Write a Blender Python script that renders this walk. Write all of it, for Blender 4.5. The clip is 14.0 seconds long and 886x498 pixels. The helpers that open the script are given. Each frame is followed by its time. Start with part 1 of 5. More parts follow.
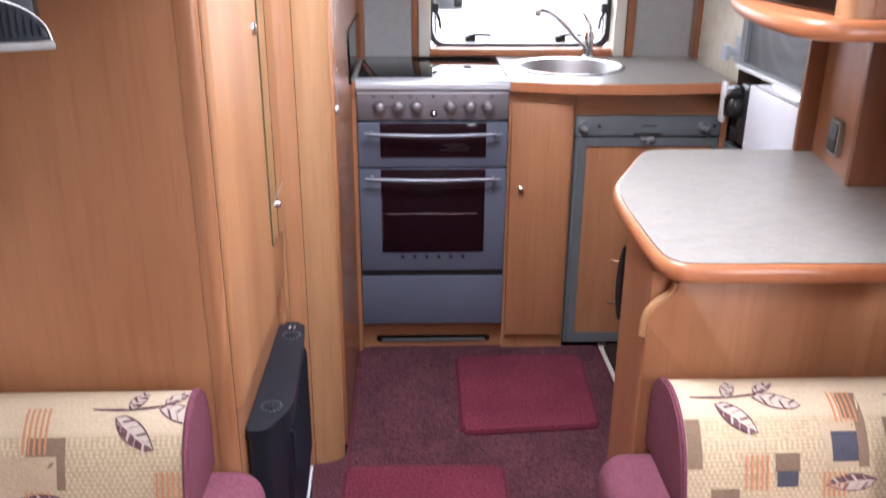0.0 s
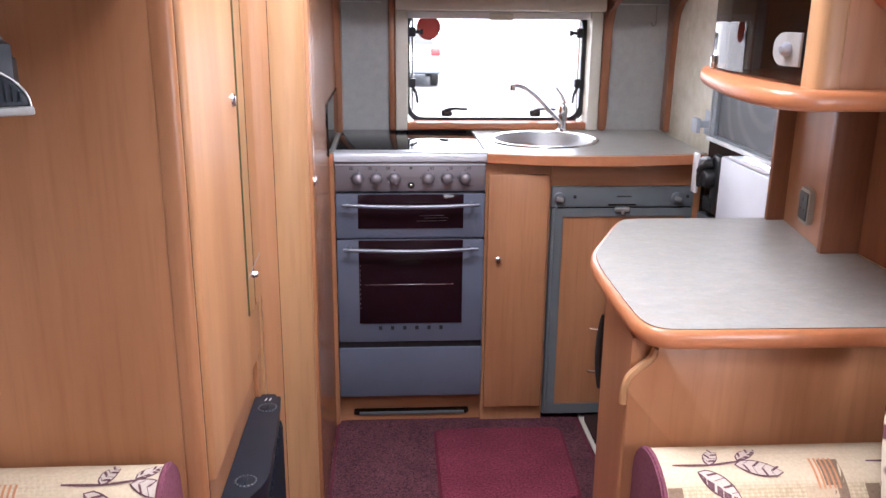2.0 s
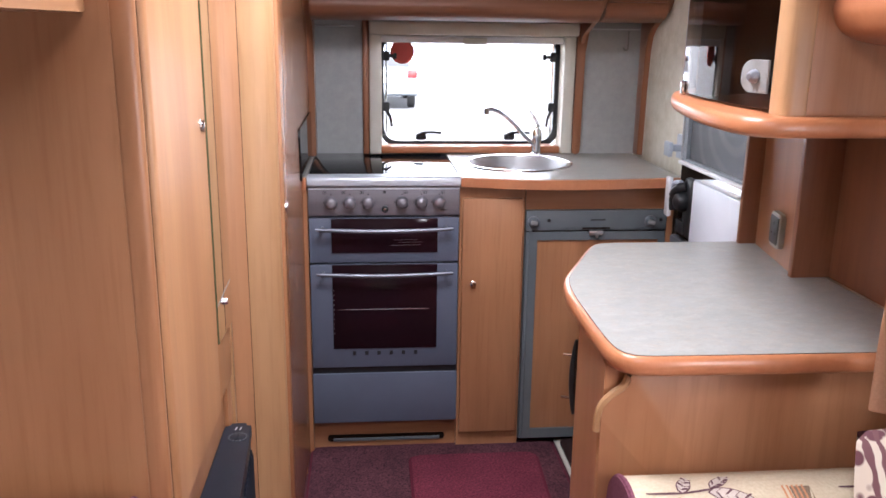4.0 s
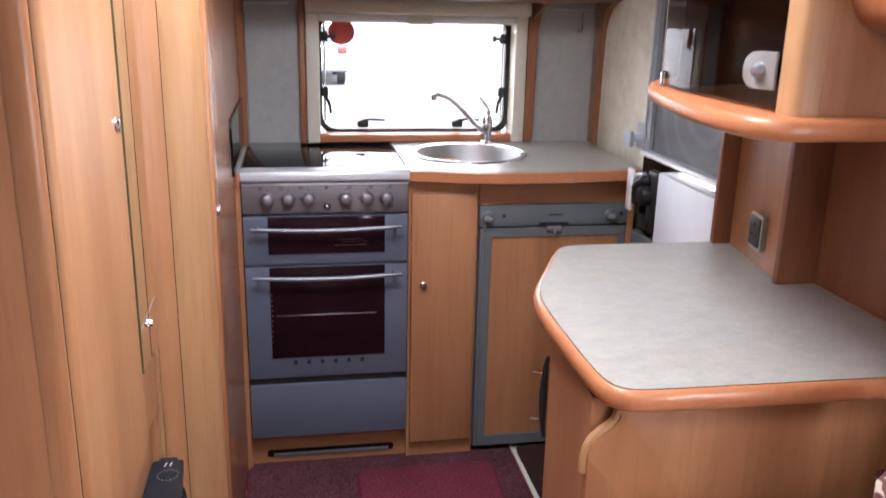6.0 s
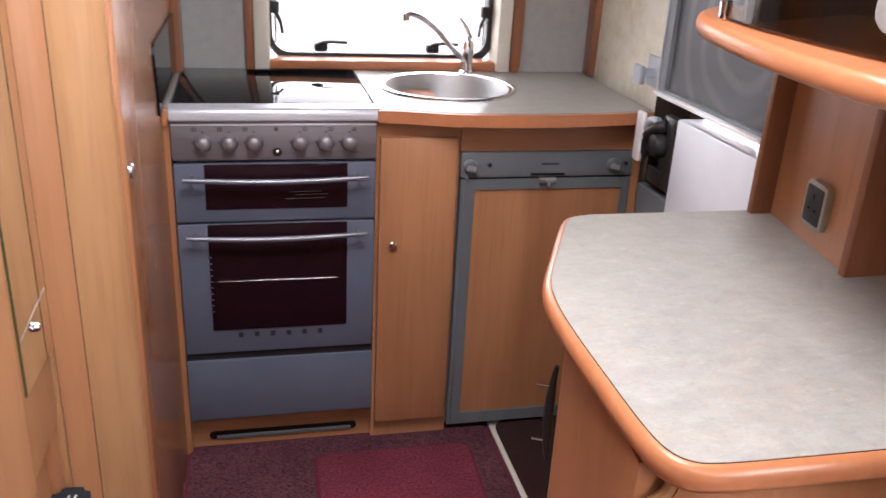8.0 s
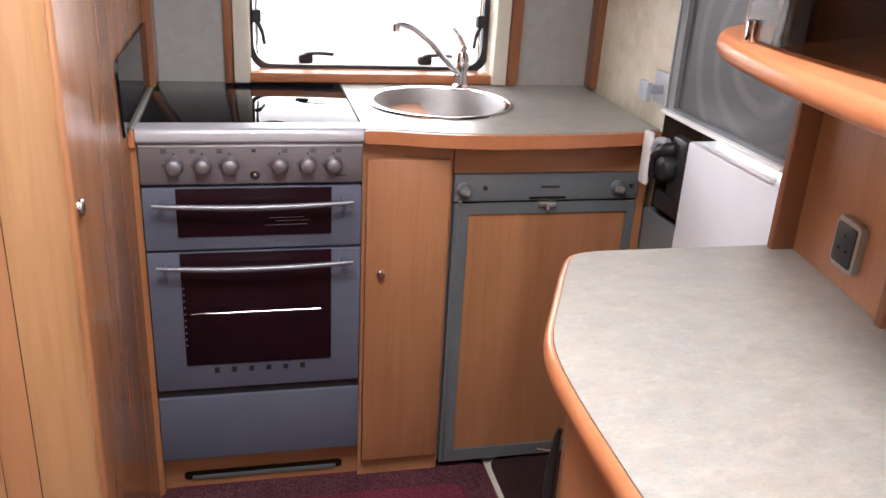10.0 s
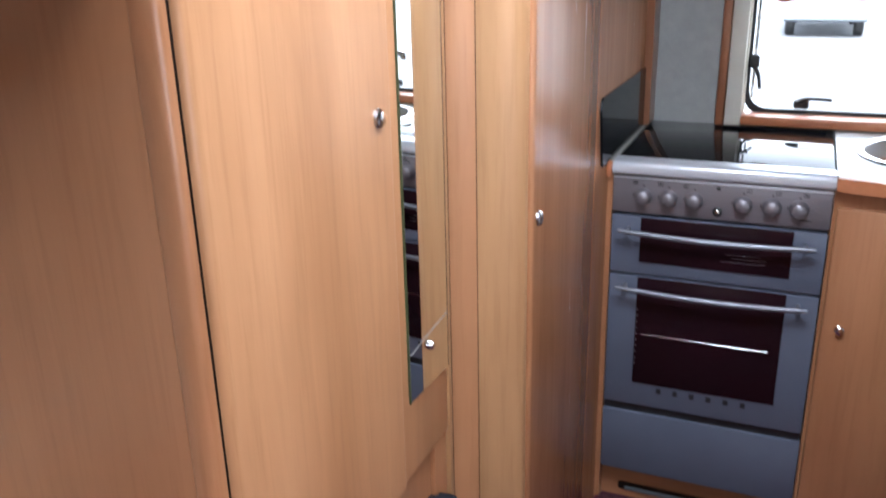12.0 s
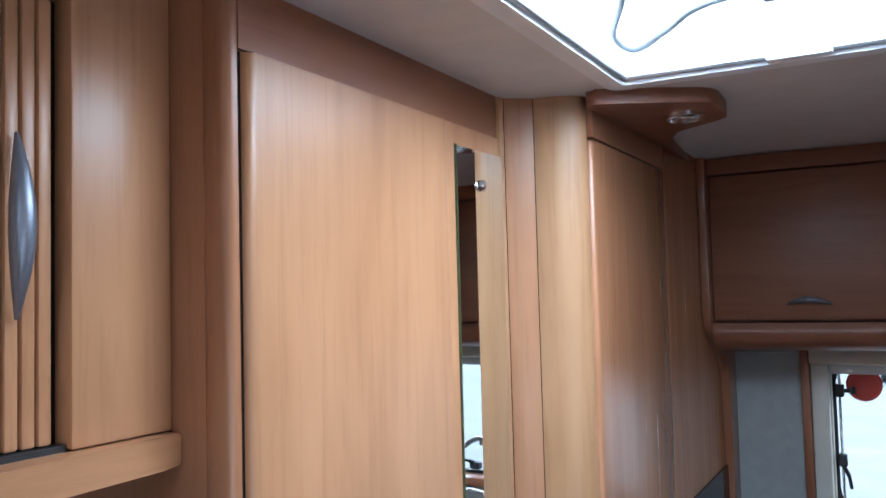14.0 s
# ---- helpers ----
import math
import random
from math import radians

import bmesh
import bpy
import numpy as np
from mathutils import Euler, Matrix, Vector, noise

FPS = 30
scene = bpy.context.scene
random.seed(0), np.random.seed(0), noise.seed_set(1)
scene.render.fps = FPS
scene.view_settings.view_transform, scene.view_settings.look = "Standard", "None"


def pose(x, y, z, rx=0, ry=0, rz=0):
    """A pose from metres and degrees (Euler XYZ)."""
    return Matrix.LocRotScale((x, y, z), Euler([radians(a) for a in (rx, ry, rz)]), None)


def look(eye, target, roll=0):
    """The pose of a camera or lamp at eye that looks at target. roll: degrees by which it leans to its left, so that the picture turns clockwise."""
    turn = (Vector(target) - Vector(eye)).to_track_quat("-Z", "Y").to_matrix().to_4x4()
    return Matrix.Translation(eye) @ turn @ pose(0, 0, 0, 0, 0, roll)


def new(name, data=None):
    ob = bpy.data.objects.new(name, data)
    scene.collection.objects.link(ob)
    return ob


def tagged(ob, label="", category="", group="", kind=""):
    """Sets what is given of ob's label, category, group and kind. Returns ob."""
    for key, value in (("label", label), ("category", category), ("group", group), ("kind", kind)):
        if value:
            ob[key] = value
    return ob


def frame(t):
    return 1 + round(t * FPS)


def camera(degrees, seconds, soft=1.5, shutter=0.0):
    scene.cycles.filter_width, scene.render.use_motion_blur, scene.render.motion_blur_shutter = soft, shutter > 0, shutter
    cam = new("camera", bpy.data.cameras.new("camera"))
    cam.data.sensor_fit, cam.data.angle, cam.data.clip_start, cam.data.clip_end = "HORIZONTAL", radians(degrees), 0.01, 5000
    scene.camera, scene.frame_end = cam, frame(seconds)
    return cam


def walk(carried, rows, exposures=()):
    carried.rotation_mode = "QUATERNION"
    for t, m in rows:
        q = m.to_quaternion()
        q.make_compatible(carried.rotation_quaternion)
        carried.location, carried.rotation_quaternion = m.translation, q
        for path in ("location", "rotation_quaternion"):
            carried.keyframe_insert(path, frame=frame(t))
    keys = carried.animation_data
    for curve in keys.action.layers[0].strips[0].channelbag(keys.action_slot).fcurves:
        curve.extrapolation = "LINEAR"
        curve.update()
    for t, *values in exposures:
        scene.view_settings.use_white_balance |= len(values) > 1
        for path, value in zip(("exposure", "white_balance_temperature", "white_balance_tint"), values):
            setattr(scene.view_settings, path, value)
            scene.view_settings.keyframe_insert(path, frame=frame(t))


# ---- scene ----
cam = camera(55.6, 14.0, shutter=0.5)
PATH = [
    (0, (-0.073, -2.748, 1.47), (0.001, -0.885, 0.744), 0.4),
    (0.5, (-0.081, -2.757, 1.468), (-0.034, -0.843, 0.889), -0.3),
    (1, (-0.076, -2.747, 1.466), (0.003, -0.823, 0.925), 0.2),
    (1.5, (-0.077, -2.749, 1.457), (0.037, -0.829, 0.907), 0.6),
    (2, (-0.076, -2.749, 1.457), (0.054, -0.833, 0.899), 0.6),
    (4.3, (-0.056, -2.726, 1.469), (0.152, -0.797, 0.984), 0.8),
    (4.5, (-0.053, -2.719, 1.485), (0.181, -0.787, 1.023), 0.7),
    (5, (-0.067, -2.681, 1.51), (0.212, -0.743, 1.105), 1.2),
    (5.5, (-0.094, -2.59, 1.492), (0.217, -0.659, 1.072), 1.7),
    (6, (-0.092, -2.505, 1.478), (0.251, -0.616, 0.916), 1.3),
    (6.5, (-0.058, -2.354, 1.475), (0.277, -0.493, 0.825), 1.6),
    (7, (-0.033, -2.242, 1.474), (0.287, -0.385, 0.803), 2.5),
    (7.5, (-0.046, -2.142, 1.468), (0.319, -0.309, 0.755), 2.7),
    (8, (-0.058, -2.073, 1.464), (0.376, -0.272, 0.712), 3.1),
    (8.2, (-0.062, -2.046, 1.46), (0.406, -0.258, 0.696), 3.2),
    (10.3, (0.021, -1.903, 1.471), (0.448, -0.096, 0.727), 3.4),
    (10.5, (0.077, -1.909, 1.464), (0.332, -0.07, 0.72), 3.0),
    (11, (0.152, -1.964, 1.468), (-0.133, -0.138, 0.702), 0.9),
    (11.5, (0.16, -2.009, 1.475), (-0.467, -0.264, 0.724), -0.9),
    (12, (0.158, -2.031, 1.489), (-0.589, -0.302, 0.816), -1.4),
    (12.5, (0.142, -2.016, 1.534), (-0.714, -0.262, 1.097), -2.4),
    (13, (0.167, -2.025, 1.604), (-0.772, -0.264, 1.468), -2.4),
    (13.5, (0.187, -2.026, 1.644), (-0.779, -0.275, 1.673), -1.6),
    (14, (0.199, -2.036, 1.652), (-0.761, -0.285, 1.761), -1.5),
]
EXPOSURES = [(0, 3.4, 6300, 19), (2.0, 3.35, 6300, 19), (4.5, 3.18, 6250, 17), (5.0, 3.05, 6200, 16), (6.5, 3.2, 6650, 19), (8.0, 3.18, 6850, 20), (11.0, 3.3, 7100, 18), (11.5, 3.15, 6300, 13), (12.0, 3.1, 5900, 10), (12.5, 2.95, 5400, 7), (13.0, 2.43, 5200, 4), (14, 2.38, 5150, 3)]
walk(cam, [(t, look(eye, target, lean)) for t, eye, target, lean in PATH], EXPOSURES)

# ---- world and large lights ----
world = bpy.data.worlds.new("sky")
scene.world = world
world.use_nodes = True
_nt = world.node_tree
_sky = _nt.nodes.new("ShaderNodeTexSky")
_sky.sky_type, _sky.sun_disc = "NISHITA", False
_sky.sun_elevation, _sky.sun_rotation = radians(48), radians(150)
_sky.air_density, _sky.dust_density = 1.6, 4.0
_nt.nodes["Background"].inputs["Strength"].default_value = 0.15
# thin overcast: the sky's own colours under an even white cloud layer
_cloud = _nt.nodes.new("ShaderNodeMix")
_cloud.data_type = "RGBA"
_cloud.inputs[0].default_value = 0.75
_cloud.inputs[7].default_value = (8.0, 8.3, 8.8, 1)
_nt.links.new(_sky.outputs[0], _cloud.inputs[6])
_nt.links.new(_cloud.outputs[2], _nt.nodes["Background"].inputs["Color"])


def lamp(name, kind, power, m, size=(1, 1), color=(1, 1, 1)):
    d = bpy.data.lights.new(name, kind)
    d.energy, d.color = power, color
    if kind == "AREA":
        d.shape, d.size, d.size_y = "RECTANGLE", size[0], size[1]
    else:
        d.angle = radians(size[0])
    ob = new(name, d)
    ob.matrix_world = m
    return ob


SKYLIGHT = (0.90, 0.95, 1.0)
lamp("sun", "SUN", 3.0, look((0.6, -8, 9), (0, 0, 0)), (10, 0), (1.0, 0.97, 0.92))
lamp("rooflight_sky", "AREA", 4.1, look((0.085, -1.06, 2.125), (0.085, -1.0601, 1.0)), (0.52, 0.66), SKYLIGHT)
# Lamp for an assumed rooflight, never in view, lighting the seats from above
lamp("unseen_rooflight_sky", "AREA", 2.6, look((0.05, -2.60, 2.125), (0.05, -2.6001, 1.0)), (0.52, 0.66), SKYLIGHT)
lamp("side_window_sky", "AREA", 1.4, look((1.03, -2.50, 1.18), (0, -2.50, 1.15)), (0.95, 0.40), SKYLIGHT)


# ---- materials ----
class Mat:
    """A node material with short helpers."""

    def __init__(self, name, rough=0.5, metal=0.0, color=(0.5, 0.5, 0.5), spec=0.5, coat=0.0):
        self.m = bpy.data.materials.new(name)
        self.m.use_nodes = True
        self.t = self.m.node_tree
        self.b = self.t.nodes["Principled BSDF"]
        self.set("Roughness", rough)
        self.set("Metallic", metal)
        self.set("Base Color", (*color, 1))
        self.set("Specular IOR Level", spec)
        self.set("Coat Weight", coat)

    def set(self, key, v):
        self.b.inputs[key].default_value = v

    def node(self, kind, **inputs):
        n = self.t.nodes.new("ShaderNode" + kind)
        for k, v in inputs.items():
            n.inputs[k.replace("_", " ")].default_value = v
        return n

    def link(self, a, b):
        self.t.links.new(a, b)

    def coords(self, scale=(1, 1, 1)):
        c, mp = self.node("TexCoord"), self.node("Mapping")
        mp.inputs["Scale"].default_value = scale
        self.link(c.outputs["Object"], mp.inputs["Vector"])
        return mp.outputs["Vector"]

    def noise(self, vec, scale, detail=4.0, rough=0.55):
        n = self.node("TexNoise", Scale=scale, Detail=detail, Roughness=rough)
        self.link(vec, n.inputs["Vector"])
        return n.outputs["Fac"]

    def ramp(self, fac, *stops):
        r = self.node("ValToRGB")
        e = r.color_ramp.elements
        while len(e) < len(stops):
            e.new(0.5)
        for el, (p, c) in zip(e, stops):
            el.position, el.color = p, (*c, 1)
        self.link(fac, r.inputs["Fac"])
        return r.outputs["Color"]

    def mix(self, fac, a, b, blend="MIX"):
        n = self.node("Mix")
        n.data_type, n.blend_type = "RGBA", blend
        for sock, v in ((0, fac), (6, a), (7, b)):
            if hasattr(v, "links"):
                self.link(v, n.inputs[sock])
            else:
                n.inputs[sock].default_value = v if sock == 0 else (*v, 1)
        return n.outputs[2]

    def bump(self, fac, strength, distance):
        n = self.node("Bump", Strength=strength, Distance=distance)
        self.link(fac, n.inputs["Height"])
        self.link(n.outputs[0], self.b.inputs["Normal"])

    def base(self, sock):
        self.link(sock, self.b.inputs["Base Color"])

    def rough(self, fac, lo, hi):
        n = self.node("MapRange", To_Min=lo, To_Max=hi)
        self.link(fac, n.inputs["Value"])
        self.link(n.outputs[0], self.b.inputs["Roughness"])


def wood(name, axis, dark, light, rough=0.39, coat=0.0):
    m = Mat(name, rough, coat=coat, spec=0.5)
    along, across = 0.8, 9.0
    sc = [across] * 3
    sc["xyz".index(axis)] = along
    v = m.coords(sc)
    sc2 = [55.0] * 3
    sc2["xyz".index(axis)] = 2.6
    v2 = m.coords(sc2)
    wander = m.node("TexNoise", Scale=1.3, Detail=2.0)
    m.link(m.coords((1, 1, 1)), wander.inputs["Vector"])
    warp = m.node("VectorMath")
    warp.operation = "MULTIPLY_ADD"
    warp.inputs[1].default_value = (1.6, 1.6, 1.6)
    m.link(wander.outputs["Color"], warp.inputs[0])
    m.link(v, warp.inputs[2])
    broad = m.noise(warp.outputs[0], 0.8, 4.0)
    fine = m.noise(v2, 1.3, 4.0, 0.65)
    blotch = m.noise(m.coords((1, 1, 1)), 2.2, 2.0)
    c = m.ramp(broad, (0.32, tuple(x * 0.90 for x in dark)), (0.68, light))
    flecks = m.ramp(fine, (0.34, (0.80, 0.74, 0.68)), (0.50, (1, 1, 1)))
    c = m.mix(0.55, c, flecks, "MULTIPLY")
    sc3 = [20.0] * 3
    sc3["xyz".index(axis)] = 0.9
    stripe = m.noise(m.coords(sc3), 1.0, 3.0, 0.6)
    c = m.mix(0.28, c, m.ramp(stripe, (0.36, (0.86, 0.82, 0.78)), (0.60, (1.04, 1.04, 1.04))), "MULTIPLY")
    c = m.mix(m.ramp(blotch, (0.35, (0, 0, 0)), (0.75, (0.35, 0.35, 0.35))), c, tuple(x * 0.82 for x in dark))
    m.base(c)
    m.rough(fine, rough - 0.10, rough + 0.02)
    m.bump(fine, 0.03, 0.0005)
    return m.m


D, L = (0.335, 0.143, 0.064), (0.425, 0.200, 0.098)
WOOD_Z = wood("beech_upright", "z", D, L)
WOOD_X = wood("beech_across", "x", D, L)
WOOD_Y = wood("beech_along", "y", D, L)
DOOR_Z = wood("light_beech_door", "z", (0.41, 0.195, 0.088), (0.51, 0.265, 0.132), 0.40)
# Lighter tone carries the window light on the tambour locker's bottom board
DOOR_Y = wood("window_lit_board", "y", (0.41, 0.195, 0.088), (0.51, 0.265, 0.132), 0.40)
MID_Z = wood("mid_beech", "z", (0.35, 0.156, 0.071), (0.43, 0.213, 0.105), 0.40)
SATIN_Z = wood("lacquered_beech", "z", D, L, 0.29)
PALE_Z = wood("pale_beech", "z", (0.385, 0.200, 0.093), (0.46, 0.260, 0.128), 0.44)
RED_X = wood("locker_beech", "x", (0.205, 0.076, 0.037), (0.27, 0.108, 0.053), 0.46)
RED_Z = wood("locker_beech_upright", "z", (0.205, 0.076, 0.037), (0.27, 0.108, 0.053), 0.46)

HEAD_Y = wood("header_beech", "y", (0.26, 0.104, 0.050), (0.33, 0.142, 0.070))


def mottled(name, a, b, scale, rough, bump=0.0, spec=0.5, second=None):
    m = Mat(name, rough, spec=spec)
    v = m.coords((1, 1, 1))
    n = m.noise(v, scale, 5.0, 0.6)
    c = m.ramp(n, (0.32, a), (0.68, b))
    if second:
        n2 = m.noise(v, scale * 0.22, 3.0)
        c = m.mix(m.ramp(n2, (0.42, (0, 0, 0)), (0.7, (0.55, 0.55, 0.55))), c, second)
    m.base(c)
    m.rough(n, rough - 0.04, rough + 0.06)
    if bump:
        m.bump(n, bump, 0.002)
    return m.m




def laminate():
    m = Mat("grey_laminate", 0.32, spec=0.42)
    v = m.coords((1, 1, 1))
    streak = m.coords((0.65, 1, 1))
    speck = m.noise(streak, 260, 3.0, 0.75)
    cloud = m.noise(streak, 24, 6.0, 0.68)
    tan = m.noise(streak, 75, 6.0, 0.70)
    blue = m.noise(m.coords((0.6, 1, 1)), 13, 4.0, 0.6)
    c = m.ramp(cloud, (0.34, (0.278, 0.280, 0.258)), (0.66, (0.352, 0.352, 0.325)))
    c = m.mix(m.ramp(blue, (0.50, (0, 0, 0)), (0.70, (0.45, 0.45, 0.45))), c, (0.275, 0.290, 0.300))
    c = m.mix(m.ramp(tan, (0.48, (0, 0, 0)), (0.64, (0.60, 0.60, 0.60))), c, (0.350, 0.300, 0.240))
    fleck = m.noise(streak, 62, 5.0, 0.68)
    c = m.mix(m.ramp(fleck, (0.55, (0, 0, 0)), (0.68, (0.50, 0.50, 0.50))), c, (0.245, 0.250, 0.232))
    c = m.mix(m.ramp(fleck, (0.32, (0.45, 0.45, 0.45)), (0.44, (0, 0, 0))), c, (0.410, 0.400, 0.370))
    c = m.mix(0.28, c, m.ramp(speck, (0.33, (0.66, 0.65, 0.63)), (0.50, (1.0, 1.0, 1.0))), "MULTIPLY")
    m.base(c)
    m.rough(cloud, 0.28, 0.38)
    m.bump(speck, 0.03, 0.0004)
    return m.m


LAMINATE = laminate()
LIP = Mat("orange_lipping", 0.34, 0.0, coat=0.08)
_n = LIP.noise(LIP.coords((1, 1, 1)), 60, 3.0)
LIP.base(LIP.ramp(_n, (0.3, (0.40, 0.148, 0.064)), (0.7, (0.445, 0.172, 0.078))))
LIP.bump(_n, 0.02, 0.0005)
LIP = LIP.m
TRIM_Z = wood("reddish_moulding", "z", (0.27, 0.104, 0.050), (0.34, 0.138, 0.066), 0.34, 0.15)
GREY_WALL = mottled("grey_wallboard", (0.325, 0.330, 0.325), (0.375, 0.378, 0.368), 38, 0.5, 0.02)
CREAM_WALL = mottled("cream_wallpaper", (0.54, 0.49, 0.37), (0.70, 0.66, 0.55), 26, 0.45, 0.04, second=(0.78, 0.75, 0.66))
CEILING = mottled("off_white_ceiling", (0.60, 0.565, 0.54), (0.66, 0.63, 0.605), 12, 0.6)
CREAM = mottled("cream_plastic", (0.62, 0.585, 0.50), (0.66, 0.63, 0.55), 8, 0.42)
DOOR_SKIN = mottled("cool_white_door_skin", (0.66, 0.70, 0.76), (0.72, 0.76, 0.82), 5, 0.42, 0.02)
WHITE = mottled("white_plastic", (0.72, 0.73, 0.75), (0.78, 0.79, 0.80), 6, 0.4)
COOKER_GREY = mottled("blue_grey_enamel", (0.094, 0.109, 0.152), (0.110, 0.125, 0.172), 5, 0.40)
FRIDGE_GREY = mottled("grey_fridge_plastic", (0.105, 0.120, 0.130), (0.125, 0.142, 0.150), 9, 0.44)
SEAL = mottled("black_rubber", (0.012, 0.012, 0.013), (0.022, 0.022, 0.023), 60, 0.55)
SOCKET_RIM = mottled("bronze_grey_plastic", (0.30, 0.275, 0.235), (0.35, 0.325, 0.28), 20, 0.38)
BLACK = mottled("black_plastic", (0.010, 0.011, 0.013), (0.018, 0.019, 0.021), 40, 0.38, 0.05)
HEATER_BLACK = mottled("blue_black_enamel", (0.007, 0.011, 0.018), (0.011, 0.016, 0.025), 60, 0.40, 0.04, 0.4)
LOCK_GREY = mottled("frosted_grey_plate", (0.20, 0.195, 0.19), (0.25, 0.245, 0.24), 40, 0.4)
GREY_PLASTIC = mottled("pale_grey_plastic", (0.36, 0.40, 0.46), (0.42, 0.46, 0.52), 9, 0.4)
DOOR_GREY = mottled("grey_door_frame", (0.15, 0.17, 0.19), (0.19, 0.21, 0.23), 7, 0.45)
VOID = mottled("dark_interior", (0.012, 0.006, 0.004), (0.018, 0.010, 0.007), 9, 0.85, spec=0.05)
RED_PLASTIC = mottled("red_plastic", (0.46, 0.045, 0.03), (0.52, 0.06, 0.04), 14, 0.5)
TAN = mottled("tan_curtain_cloth", (0.50, 0.265, 0.15), (0.58, 0.33, 0.20), 220, 0.85, 0.25)


def brushed(name, color, rough, axis="x", metal=1.0):
    m = Mat(name, rough, metal, color)
    sc = [260.0] * 3
    sc["xyz".index(axis)] = 4.0
    n = m.noise(m.coords(sc), 1.0, 3.0)
    m.base(m.ramp(n, (0.3, tuple(c * 0.88 for c in color)), (0.7, color)))
    m.rough(n, rough - 0.05, rough + 0.08)
    m.bump(n, 0.06, 0.0004)
    return m.m


STEEL = brushed("brushed_steel", (0.64, 0.67, 0.73), 0.34, metal=0.5)
PANEL_METAL = brushed("silver_control_panel", (0.23, 0.212, 0.235), 0.44, metal=0.6)
HANDLE_METAL = brushed("satin_handle", (0.25, 0.26, 0.30), 0.42, metal=0.7)
SINK_STEEL = brushed("satin_sink_steel", (0.50, 0.50, 0.50), 0.56)
CHROME = Mat("chrome", 0.10, 1.0, (0.72, 0.72, 0.74)).m
MIRROR = Mat("mirror_silver", 0.015, 1.0, (0.86, 0.88, 0.86)).m
EDGE_GLASS = Mat("green_glass_edge", 0.18, 0.0, (0.060, 0.078, 0.036)).m
ALU = brushed("aluminium", (0.62, 0.63, 0.64), 0.35)


def dark_glass(name, color, rough=0.06, spec=0.6):
    m = Mat(name, rough, 0.0, color, spec=spec)
    n = m.noise(m.coords((1, 1, 1)), 9, 4.0)
    m.rough(n, rough * 0.5, rough * 1.6)
    return m.m


HOB_GLASS = dark_glass("black_hob_glass", (0.005, 0.005, 0.006), 0.035, 0.14)
OVEN_GLASS = dark_glass("maroon_oven_glass", (0.014, 0.005, 0.008), 0.08, 0.22)


def clear(name, color, rough=0.0, ior=1.45):
    m = Mat(name, rough, 0.0, color)
    m.set("Transmission Weight", 1.0)
    m.set("IOR", ior)
    return m.m


PANE = clear("clear_acrylic", (0.97, 0.98, 0.98), 0.0, 1.03)
SMOKED = clear("smoked_glass", (0.30, 0.255, 0.225), 0.02, 1.4)
FROST = clear("frosted_plate", (0.85, 0.86, 0.87), 0.35, 1.3)


def door_pane_material():
    m = Mat("tinted_door_pane", 0.26, 0.0, spec=0.3)
    v = m.coords((1, 1, 1))
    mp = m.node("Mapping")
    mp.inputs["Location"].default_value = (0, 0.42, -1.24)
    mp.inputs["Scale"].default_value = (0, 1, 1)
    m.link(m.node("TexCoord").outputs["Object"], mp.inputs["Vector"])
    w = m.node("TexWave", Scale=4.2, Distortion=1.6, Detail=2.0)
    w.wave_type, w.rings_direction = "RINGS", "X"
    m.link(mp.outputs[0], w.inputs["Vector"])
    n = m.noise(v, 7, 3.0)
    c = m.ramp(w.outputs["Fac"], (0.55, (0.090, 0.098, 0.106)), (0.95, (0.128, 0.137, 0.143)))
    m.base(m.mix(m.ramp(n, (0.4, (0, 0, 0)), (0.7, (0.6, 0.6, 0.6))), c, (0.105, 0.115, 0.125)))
    return m.m


DOOR_PANE = door_pane_material()


def cloth(name, a, b, scale, bump, pile=0.0):
    m = Mat(name, 0.95, spec=0.15)
    v = m.coords((1, 1, 1))
    n = m.noise(v, scale, 3.0, 0.7)
    big = m.noise(v, 6.0, 3.0)
    c = m.ramp(n, (0.3, a), (0.7, b))
    c = m.mix(m.ramp(big, (0.35, (0, 0, 0)), (0.75, (0.4, 0.4, 0.4))), c, tuple(x * 0.72 for x in a))
    m.base(c)
    m.bump(n, bump, 0.003)
    m.set("Sheen Weight", pile)
    return m.m


CARPET = cloth("burgundy_carpet", (0.018, 0.005, 0.009), (0.185, 0.070, 0.086), 175, 0.9)
MAT_PILE = cloth("red_mat_pile", (0.070, 0.009, 0.020), (0.270, 0.055, 0.085), 135, 0.9)
MAT_EDGE = cloth("red_mat_binding", (0.10, 0.014, 0.028), (0.14, 0.022, 0.038), 300, 0.5)
BROWN_MAT = cloth("dark_brown_doormat", (0.022, 0.010, 0.010), (0.045, 0.022, 0.020), 300, 0.8)
PLUSH = cloth("plum_plush", (0.140, 0.042, 0.066), (0.210, 0.075, 0.105), 150, 0.6)


